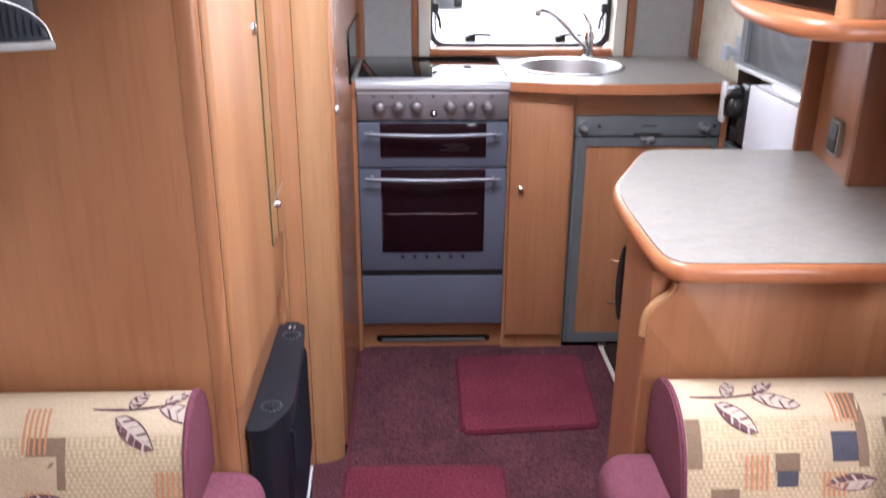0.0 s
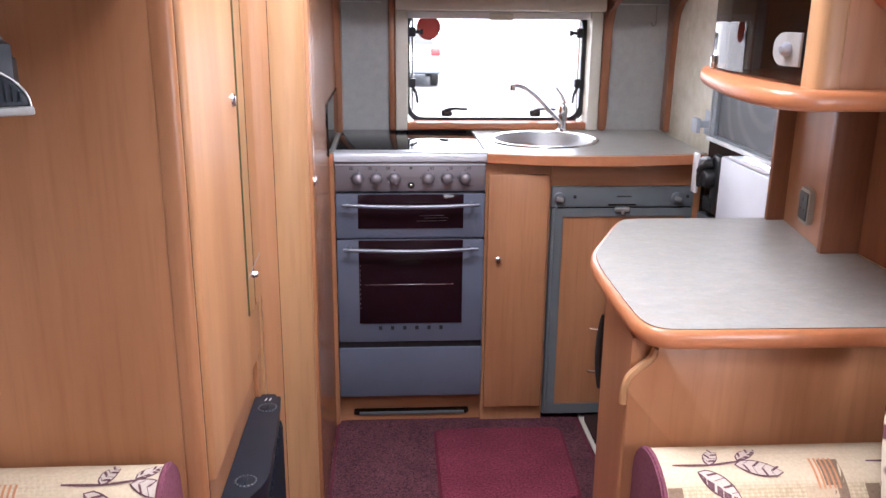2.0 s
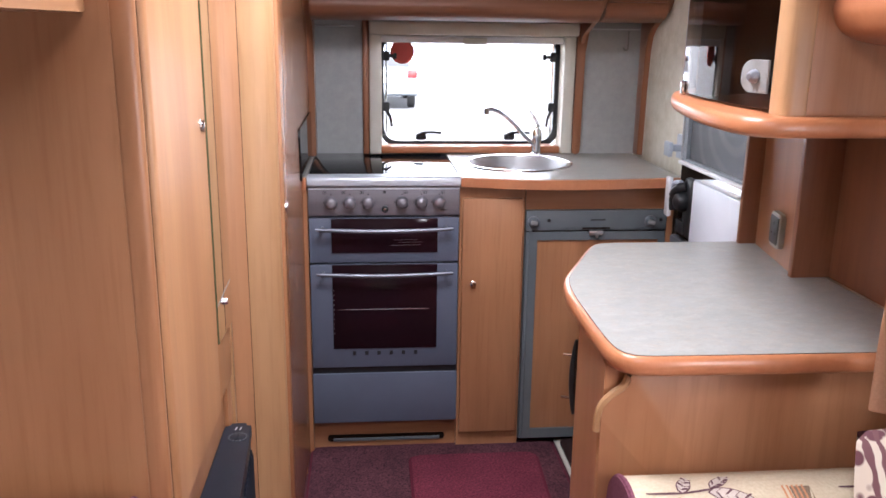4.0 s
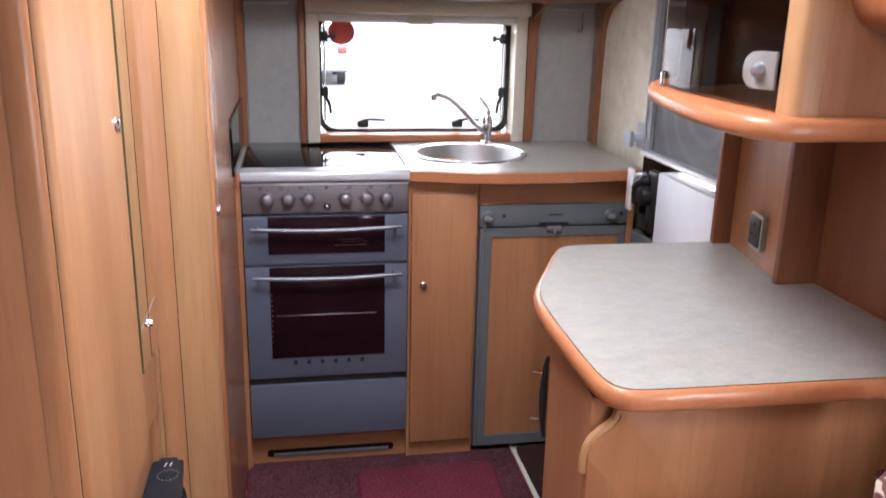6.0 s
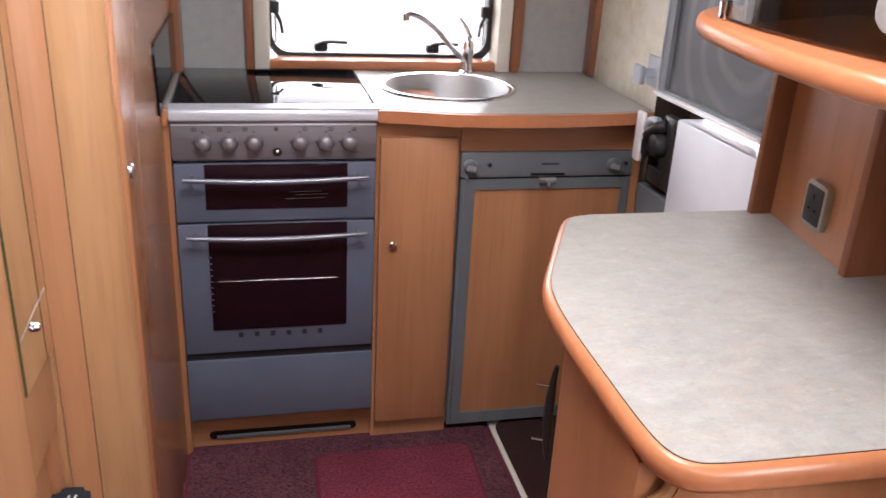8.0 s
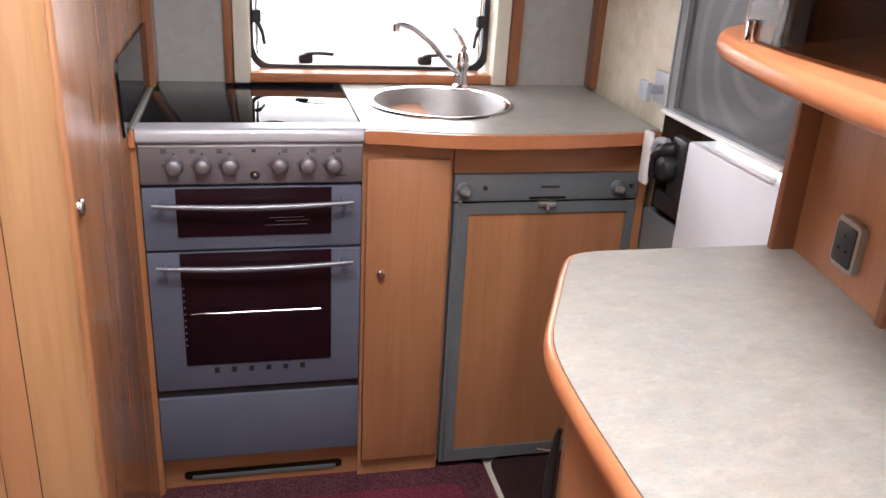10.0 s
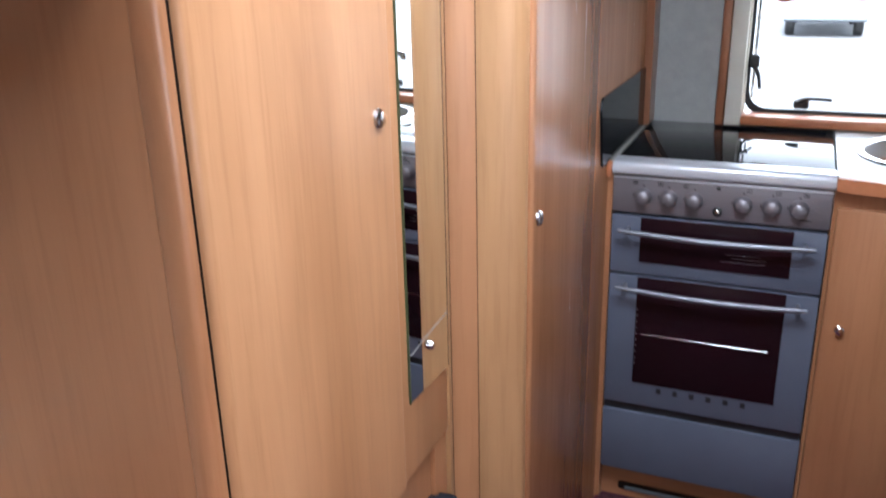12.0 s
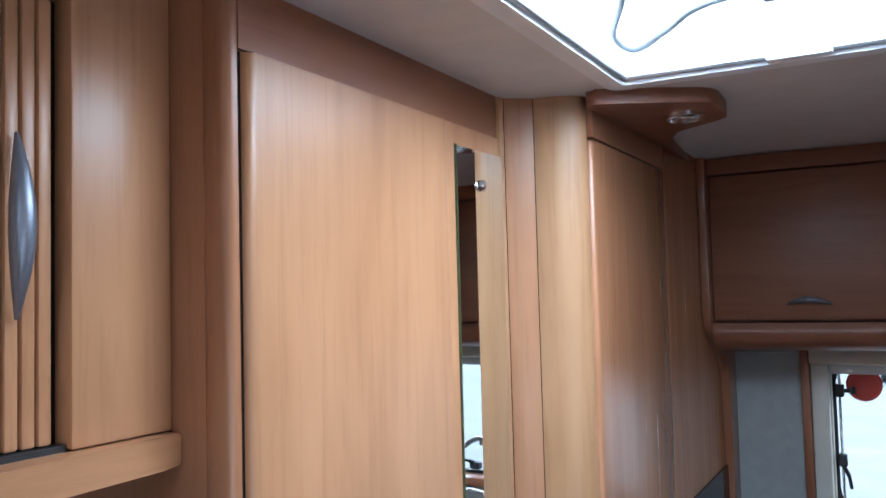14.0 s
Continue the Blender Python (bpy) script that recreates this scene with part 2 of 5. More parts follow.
def upholstery():
    m = Mat("woven_cream_upholstery", 0.92, spec=0.15)
    v = m.coords((1, 1, 1))
    turn = m.node("Mapping")
    turn.inputs["Rotation"].default_value = (radians(45), 0, radians(45))
    m.link(v, turn.inputs["Vector"])
    vo = m.node("TexVoronoi", Scale=150.0, Randomness=0.25)
    m.link(turn.outputs[0], vo.inputs["Vector"])
    waffle = m.ramp(vo.outputs["Distance"], (0.25, (0.55, 0.45, 0.31)), (0.70, (0.37, 0.295, 0.19)))
    plain = m.ramp(m.noise(v, 160, 2.0), (0.3, (0.50, 0.41, 0.29)), (0.7, (0.57, 0.475, 0.345)))
    sep = m.node("SeparateXYZ")
    m.link(v, sep.inputs[0])
    band = m.node("MapRange", From_Min=0.664, From_Max=0.672)
    m.link(sep.outputs["Z"], band.inputs["Value"])
    m.base(m.mix(band.outputs[0], waffle, plain))
    m.bump(vo.outputs["Distance"], 0.35, 0.002)
    return m.m


UPHOLSTERY = upholstery()
PRINT_TAN = cloth("tan_square_print", (0.44, 0.34, 0.23), (0.52, 0.41, 0.29), 180, 0.3)
PRINT_PLUM = cloth("plum_leaf_print", (0.085, 0.036, 0.046), (0.20, 0.115, 0.125), 150, 0.3)
PRINT_PALE = cloth("pale_leaf_print", (0.46, 0.38, 0.33), (0.58, 0.50, 0.44), 180, 0.3)
PRINT_BROWN = cloth("taupe_print", (0.185, 0.125, 0.085), (0.25, 0.18, 0.125), 200, 0.3)
PRINT_ORANGE = cloth("orange_print", (0.46, 0.20, 0.10), (0.55, 0.27, 0.15), 200, 0.3)
PRINT_BLUE = cloth("navy_print", (0.060, 0.062, 0.085), (0.085, 0.088, 0.115), 200, 0.3)
TARMAC = mottled("worn_tarmac", (0.060, 0.063, 0.068), (0.088, 0.091, 0.096), 1.3, 0.85, 0.1, second=(0.052, 0.054, 0.058))
CAR_PAINT = Mat("silver_blue_car_paint", 0.25, 0.3, (0.24, 0.28, 0.34), coat=0.6).m
CAR_GLASS = dark_glass("car_glass", (0.015, 0.018, 0.022), 0.04)
CAR_RED = Mat("rear_lamp_red", 0.2, 0.0, (0.5, 0.02, 0.02)).m
PLATE_WHITE = mottled("pale_plate", (0.62, 0.62, 0.60), (0.68, 0.68, 0.66), 20, 0.4)


# ---- building helpers ----
def finish(name, bm, material, smooth=True):
    bmesh.ops.recalc_face_normals(bm, faces=bm.faces)
    me = bpy.data.meshes.new(name)
    bm.to_mesh(me)
    bm.free()
    me.materials.append(material)
    if smooth:
        me.shade_smooth()
        me.set_sharp_from_angle(angle=radians(38))
    return new(name, me)


def part(name, bm, material, parent, label=""):
    ob = finish(name, bm, material)
    ob.parent = parent
    if parent.type == "EMPTY":
        ob.matrix_parent_inverse = Matrix.Translation(-parent.location)
    return tagged(ob, label)


def thing(name, at, label, category, group=""):
    e = new(name)
    e.empty_display_size = 0.05
    e.location = at
    return tagged(e, label, category, group)


def solo(name, bm, material, label, category, group="", kind=""):
    return tagged(finish(name, bm, material), label, category, group, kind)


def structure(name, bm, material, label=""):
    return tagged(finish(name, bm, material), label, "", "", "structure")


def box(x0, x1, y0, y1, z0, z1, r=0.0, seg=2, bm=None):
    own = bmesh.new()
    bmesh.ops.create_cube(own, size=1.0, matrix=Matrix.Translation(((x0 + x1) / 2, (y0 + y1) / 2, (z0 + z1) / 2)) @ Matrix.Diagonal((abs(x1 - x0), abs(y1 - y0), abs(z1 - z0), 1)))
    if r:
        bmesh.ops.bevel(own, geom=own.edges[:], offset=r, segments=seg, affect="EDGES", profile=0.5)
    return own if bm is None else join(bm, own)


def join(bm, other):
    tmp = bpy.data.meshes.new("tmp")
    other.to_mesh(tmp)
    other.free()
    bm.from_mesh(tmp)
    bpy.data.meshes.remove(tmp)
    return bm


def fillet(pts, radii, n=6):
    """A closed outline with its corners rounded."""
    out, k = [], len(pts)
    for i, p in enumerate(pts):
        r = radii[i] if hasattr(radii, "__len__") else radii
        if not r:
            out.append(tuple(p))
            continue
        p, a, b = Vector(p), Vector(pts[i - 1]), Vector(pts[(i + 1) % k])
        u, w = (a - p).normalized(), (b - p).normalized()
        half = math.acos(max(-1, min(1, u.dot(w)))) / 2
        d = min(r / math.tan(half), (a - p).length * 0.49, (b - p).length * 0.49)
        s, e = p + u * d, p + w * d
        for j in range(n + 1):
            t = j / n
            out.append(tuple(s * (1 - t) ** 2 + p * 2 * t * (1 - t) + e * t * t))
    return out


def prism(outline, a, b, axis="z", r=0.0, seg=2):
    """An outline pushed along an axis from a to b: (x, y) for z, (y, z) for x, (x, z) for y."""
    bm = bmesh.new()

    def at(p, h):
        return {"z": (p[0], p[1], h), "x": (h, p[0], p[1]), "y": (p[0], h, p[1])}[axis]

    lo = [bm.verts.new(at(p, a)) for p in outline]
    hi = [bm.verts.new(at(p, b)) for p in outline]
    k = len(outline)
    bm.faces.new(lo)
    bm.faces.new(hi)
    for i in range(k):
        bm.faces.new((lo[i], lo[(i + 1) % k], hi[(i + 1) % k], hi[i]))
    if r:
        caps = set(bm.faces[:2])
        bm.faces.ensure_lookup_table()
        caps = {bm.faces[0], bm.faces[1]}
        edges = [e for e in bm.edges if any(f in caps for f in e.link_faces)]
        bmesh.ops.bevel(bm, geom=edges, offset=r, segments=seg, affect="EDGES", profile=0.5)
    return bm


def ring(outer, inner, a, b, axis="z"):
    """A flat frame between two outlines of as many points."""
    bm = bmesh.new()

    def at(p, h):
        return {"z": (p[0], p[1], h), "x": (h, p[0], p[1]), "y": (p[0], h, p[1])}[axis]

    rows = [[bm.verts.new(at(p, h)) for p in o] for o, h in ((outer, a), (outer, b), (inner, b), (inner, a))]
    k = len(outer)
    for r0, r1 in ((0, 1), (1, 2), (2, 3), (3, 0)):
        for i in range(k):
            j = (i + 1) % k
            bm.faces.new((rows[r0][i], rows[r0][j], rows[r1][j], rows[r1][i]))
    return bm


def tube(points, radius, n=10, closed=False):
    """A round bar along points; radius may be a list."""
    bm = bmesh.new()
    pts = [Vector(p) for p in points]
    rows, side = [], None
    for i, p in enumerate(pts):
        d = (pts[min(i + 1, len(pts) - 1)] - pts[max(i - 1, 0)]).normalized()
        if side is None:
            side = d.orthogonal().normalized()
        side = (side - d * side.dot(d)).normalized()
        up = d.cross(side)
        r = radius[i] if hasattr(radius, "__len__") else radius
        rows.append([bm.verts.new(p + (side * math.cos(a) + up * math.sin(a)) * r) for a in (math.tau * k / n for k in range(n))])
    for r0, r1 in zip(rows, rows[1:]):
        for k in range(n):
            bm.faces.new((r0[k], r0[(k + 1) % n], r1[(k + 1) % n], r1[k]))
    bm.faces.new(rows[0])
    bm.faces.new(rows[-1])
    return bm


def lathe(profile, m, n=20):
    """A turned shape: (radius, height) pairs round the z axis, set at the pose m."""
    bm = bmesh.new()
    rows = []
    for r, h in profile:
        if r < 1e-6:
            rows.append([bm.verts.new(m @ Vector((0, 0, h)))])
        else:
            rows.append([bm.verts.new(m @ Vector((r * math.cos(math.tau * k / n), r * math.sin(math.tau * k / n), h))) for k in range(n)])
    for a, b in zip(rows, rows[1:]):
        for k in range(n):
            j = (k + 1) % n
            if len(a) == 1 and len(b) == 1:
                continue
            if len(a) == 1:
                bm.faces.new((a[0], b[k], b[j]))
            elif len(b) == 1:
                bm.faces.new((a[k], a[j], b[0]))
            else:
                bm.faces.new((a[k], a[j], b[j], b[k]))
    return bm


def curve(pts, n=8):
    """Points of a smooth line through pts (Catmull-Rom)."""
    p = [Vector(q) for q in pts]
    p = [p[0] * 2 - p[1]] + p + [p[-1] * 2 - p[-2]]
    out = []
    for i in range(1, len(p) - 2):
        a, b, c, d = p[i - 1:i + 3]
        for k in range(n):
            t = k / n
            out.append(0.5 * (2 * b + (c - a) * t + (2 * a - 5 * b + 4 * c - d) * t * t + (3 * b - a - 3 * c + d) * t ** 3))
    out.append(p[-2])
    return [tuple(q) for q in out]


def slab_with_holes(u_range, v_range, holes, a, b, axis):
    """A wall or ceiling of thickness a..b with real rectangular openings (u0, u1, v0, v1)."""
    us = sorted({*u_range, *(h[0] for h in holes), *(h[1] for h in holes)})
    vs = sorted({*v_range, *(h[2] for h in holes), *(h[3] for h in holes)})
    bm = bmesh.new()
    verts = {}

    def v(i, j, s):
        if (i, j, s) not in verts:
            u, w, h = us[i], vs[j], (a, b)[s]
            verts[i, j, s] = bm.verts.new({"z": (u, w, h), "x": (h, u, w), "y": (u, h, w)}[axis])
        return verts[i, j, s]

    def solid(i, j):
        if not (0 <= i < len(us) - 1 and 0 <= j < len(vs) - 1):
            return False
        cu, cv = (us[i] + us[i + 1]) / 2, (vs[j] + vs[j + 1]) / 2
        return not any(h[0] < cu < h[1] and h[2] < cv < h[3] for h in holes)

    for i in range(len(us) - 1):
        for j in range(len(vs) - 1):
            if not solid(i, j):
                continue
            for s in (0, 1):
                bm.faces.new((v(i, j, s), v(i + 1, j, s), v(i + 1, j + 1, s), v(i, j + 1, s)))
            for (di, dj), (p, q) in (((-1, 0), ((i, j), (i, j + 1))), ((1, 0), ((i + 1, j), (i + 1, j + 1))), ((0, -1), ((i, j), (i + 1, j))), ((0, 1), ((i, j + 1), (i + 1, j + 1)))):
                if not solid(i + di, j + dj):
                    bm.faces.new((v(*p, 0), v(*q, 0), v(*q, 1), v(*p, 1)))
    return bm


# ---- the shell ----
CEIL, LEFT, RIGHT, BACK, FRONT = 1.99, -1.05, 1.02, 0.53, -4.25
structure("floor", box(LEFT - 0.05, RIGHT + 0.05, FRONT - 0.05, BACK + 0.07, -0.06, 0.0), CARPET, "worn burgundy carpet over the whole floor")
structure("ceiling", slab_with_holes((LEFT - 0.05, RIGHT + 0.05), (FRONT - 0.05, BACK + 0.07), [(-0.19, 0.36, -1.41, -0.71), (-0.225, 0.325, -2.95, -2.25)], CEIL, CEIL + 0.05, "z"), CEILING, "smooth off-white ceiling board")
structure("wall_back", slab_with_holes((LEFT - 0.05, RIGHT + 0.05), (0.0, CEIL), [(0.005, 0.70, 1.02, 1.42)], BACK, BACK + 0.07, "y"), CREAM_WALL, "cream wall behind the kitchen")
structure("wall_right", slab_with_holes((FRONT, BACK), (0.0, CEIL), [(-0.60, -0.05, 0.04, 1.85), (-3.00, -2.00, 0.95, 1.42)], RIGHT, RIGHT + 0.05, "x"), CREAM_WALL, "cream mottled side wall")
structure("wall_left", slab_with_holes((FRONT, BACK), (0.0, CEIL), [], LEFT - 0.05, LEFT, "x"), CREAM_WALL, "cream mottled side wall")
structure("wall_front", slab_with_holes((LEFT - 0.05, RIGHT + 0.05), (0.0, CEIL), [], FRONT - 0.05, FRONT, "y"), CREAM_WALL, "cream front wall")


def simple_window(name, axis, u0, u1, v0, v1, at):
    w = thing(name, {"x": (at, u0, v0), "y": (u0, at, v0)}[axis], "fixed acrylic window in a black seal", "window")
    w["kind"] = "structure"
    o = fillet([(u0, v0), (u1, v0), (u1, v1), (u0, v1)], 0.06)
    i = fillet([(u0 + 0.03, v0 + 0.03), (u1 - 0.03, v0 + 0.03), (u1 - 0.03, v1 - 0.03), (u0 + 0.03, v1 - 0.03)], 0.05)
    part("window_frame", ring(o, i, at - 0.008, at + 0.008, axis), SEAL, w)
    pane = part("pane", prism(i, at - 0.002, at + 0.002, axis), PANE, w)
    pane.visible_shadow = False


simple_window("window_2", "x", -3.00, -2.00, 0.95, 1.42, RIGHT + 0.035)


# kitchen window
def kitchen_window():
    w = thing("window_1", (0.35, BACK, 1.0), "open-latched kitchen window with black seal and cream blind frame", "window")
    w["kind"] = "structure"
    outer = fillet([(0.0, 1.012), (0.705, 1.012), (0.705, 1.44), (0.0, 1.44)], 0.07, 8)
    inner = fillet([(0.013, 1.03), (0.684, 1.03), (0.684, 1.43), (0.013, 1.43)], 0.062, 8)
    part("window_seal", ring(outer, inner, 0.572, 0.594, "y"), SEAL, w, "black rubber window seal")
    pane = part("pane", prism(inner, 0.584, 0.588, "y"), PANE, w)
    pane.visible_shadow = False
    part("jamb", box(-0.042, 0.001, 0.488, BACK, 0.992, 1.4365, 0.004), CREAM, w)
    part("jamb", box(0.699, 0.742, 0.488, BACK, 0.992, 1.4365, 0.004), CREAM, w)
    part("blind_cassette", box(-0.0425, 0.7425, 0.446, BACK, 1.437, 1.4855, 0.008), CREAM, w, "cream blind cassette")
    part("blind_bar", box(0.003, 0.697, 0.50, 0.522, 1.408, 1.434, 0.005), WHITE, w, "white blind pull bar")
    part("blind_grip", box(0.31, 0.40, 0.492, 0.502, 1.404, 1.428, 0.004), CREAM, w)
    part("window_sill", box(0.001, 0.699, 0.50, 0.575, 0.992, 1.020, 0.005), LIP, w, "orange wooden sill")
    for x in (0.023, 0.672):
        part("stay_rail", tube([(x, 0.570, 1.06), (x, 0.570, 1.42)], 0.004, 8), CHROME, w)
        for z, kind in ((1.357, 0), (1.165, 1)):
            s = 1 if x < 0.3 else -1
            c = part("window_catch", box(x - 0.012, x + 0.012, 0.555, 0.582, z - 0.018, z + 0.018, 0.005), SEAL, w)
            if kind == 0:
                part("thumb_screw", lathe([(0.006, 0), (0.006, 0.018), (0.011, 0.020), (0.011, 0.030), (0, 0.031)], Matrix.Translation((x + s * 0.01, 0.565, z)) @ Euler((0, s * math.pi / 2, 0)).to_matrix().to_4x4(), 12), SEAL, c)
            else:
                part("catch_lever", tube(curve([(x, 0.56, z - 0.012), (x + s * 0.014, 0.553, z - 0.04), (x + s * 0.02, 0.55, z - 0.075)]), [0.006] * 9 + [0.005] * 7 + [0.0045], 8), SEAL, c)
    for x in (0.161, 0.511):
        c = part("window_catch", box(x - 0.024, x + 0.018, 0.552, 0.582, 1.036, 1.062, 0.008), SEAL, w)
        part("catch_lever", tube(curve([(x - 0.01, 0.552, 1.058), (x + 0.022, 0.545, 1.068), (x + 0.075, 0.545, 1.066)]), [0.008] * 6 + [0.005] * 11, 8), SEAL, c)
    d = Matrix.Translation((0.085, 0.582, 1.373)) @ Euler((math.pi / 2, 0, 0)).to_matrix().to_4x4()
    solo("window_disc", lathe([(0.046, 0), (0.046, 0.004), (0.040, 0.006), (0.038, 0.004), (0, 0.004)], d, 32), RED_PLASTIC, "round red plastic disc stuck on the window pane", "sticker")


kitchen_window()

for x0, x1 in ((-0.265, -0.066), (0.776, RIGHT)):
    structure("wall_panel", box(x0, x1, 0.512, BACK, 0.99, 1.49), GREY_WALL, "grey mottled wallboard beside the kitchen window")
    structure("trim_rail", tube([(x0 + 0.01, 0.50, 1.466), (x1 - 0.03, 0.50, 1.466)], 0.003, 8), ALU)
structure("trim", box(-0.068, -0.043, 0.486, BACK, 0.99, 1.49, 0.006), TRIM_Z, "orange beech window moulding")
structure("trim", prism(fillet([(0.744, 0.99), (0.775, 0.99), (0.778, 1.38), (0.795, 1.49), (0.757, 1.49), (0.744, 1.40)], 0.02), 0.484, BACK, "y", 0.004), TRIM_Z, "orange beech window moulding")


def curtain_hook():
    h = thing("curtain_hook", (0.948, 0.50, 1.40), "small grey wire hook hanging from the wallboard rail", "hook")
    part("stem", tube([(0.948, 0.503, 1.466), (0.948, 0.503, 1.405)], 0.0022, 8), LOCK_GREY, h)
    part("tip", tube(curve([(0.948, 0.503, 1.405), (0.945, 0.497, 1.392), (0.934, 0.494, 1.389), (0.928, 0.497, 1.400)], 4), 0.003, 8), LOCK_GREY, h)


curtain_hook()


# ---- rooflight ----
def rooflight():
    r = thing("rooflight", (0.085, -1.06, CEIL), "large white framed rooflight with a wire handle", "rooflight")
    r["kind"] = "structure"
    o = [(-0.215, -1.435), (0.385, -1.435), (0.385, -0.685), (-0.215, -0.685)]
    i = [(-0.185, -1.405), (0.355, -1.405), (0.355, -0.715), (-0.185, -0.715)]
    part("frame", ring(fillet(o, 0.03), fillet(i, 0.012), CEIL - 0.008, CEIL - 0.0005, "z"), WHITE, r)
    part("upstand", ring(fillet([(-0.192, -1.412), (0.362, -1.412), (0.362, -0.708), (-0.192, -0.708)], 0.012), fillet(i, 0.012), CEIL, CEIL + 0.14, "z"), WHITE, r)
    part("rail", tube([(-0.18, -0.722, 1.992), (0.35, -0.722, 1.992)], 0.006, 8), ALU, r)
    part("rail", tube([(-0.18, -1.40, 1.992), (-0.18, -0.722, 1.992)], 0.006, 8), ALU, r)
    part("clasp", box(0.035, 0.125, -0.735, -0.712, 1.983, 2.0, 0.004), WHITE, r)
    part("wire_handle", tube(curve([(-0.10, -1.05, 2.04), (-0.108, -0.97, 2.035), (-0.163, -0.83, 2.03), (-0.155, -0.745, 2.028), (-0.09, -0.81, 2.03), (-0.028, -0.885, 2.032), (0.06, -0.90, 2.035), (0.28, -0.90, 2.04)], 5), 0.005, 8), FRIDGE_GREY, r, "grey bent wire handle")
    part("handle_clip", box(0.055, 0.10, -0.905, -0.885, 2.02, 2.05, 0.004), SEAL, r)
    part("dome", box(-0.23, 0.40, -1.45, -0.67, 2.133, 2.15, 0.008), WHITE, r)


rooflight()


# Added out of view: an assumed opening for the overhead lounge light
def unseen_rooflight():
    r = thing("rooflight", (0.05, -2.60, CEIL), "unseen white framed rooflight, assumed over the seats for light from above", "rooflight")
    r["kind"] = "structure"
    o = [(-0.25, -2.975), (0.35, -2.975), (0.35, -2.225), (-0.25, -2.225)]
    i = [(-0.22, -2.945), (0.32, -2.945), (0.32, -2.255), (-0.22, -2.255)]
    part("frame", ring(fillet(o, 0.03), fillet(i, 0.012), CEIL - 0.008, CEIL - 0.0005, "z"), WHITE, r)
    part("upstand", ring(fillet([(-0.227, -2.952), (0.327, -2.952), (0.327, -2.248), (-0.227, -2.248)], 0.012), fillet(i, 0.012), CEIL, CEIL + 0.14, "z"), WHITE, r)
    part("dome", box(-0.265, 0.365, -2.99, -2.21, 2.133, 2.15, 0.008), WHITE, r)


unseen_rooflight()


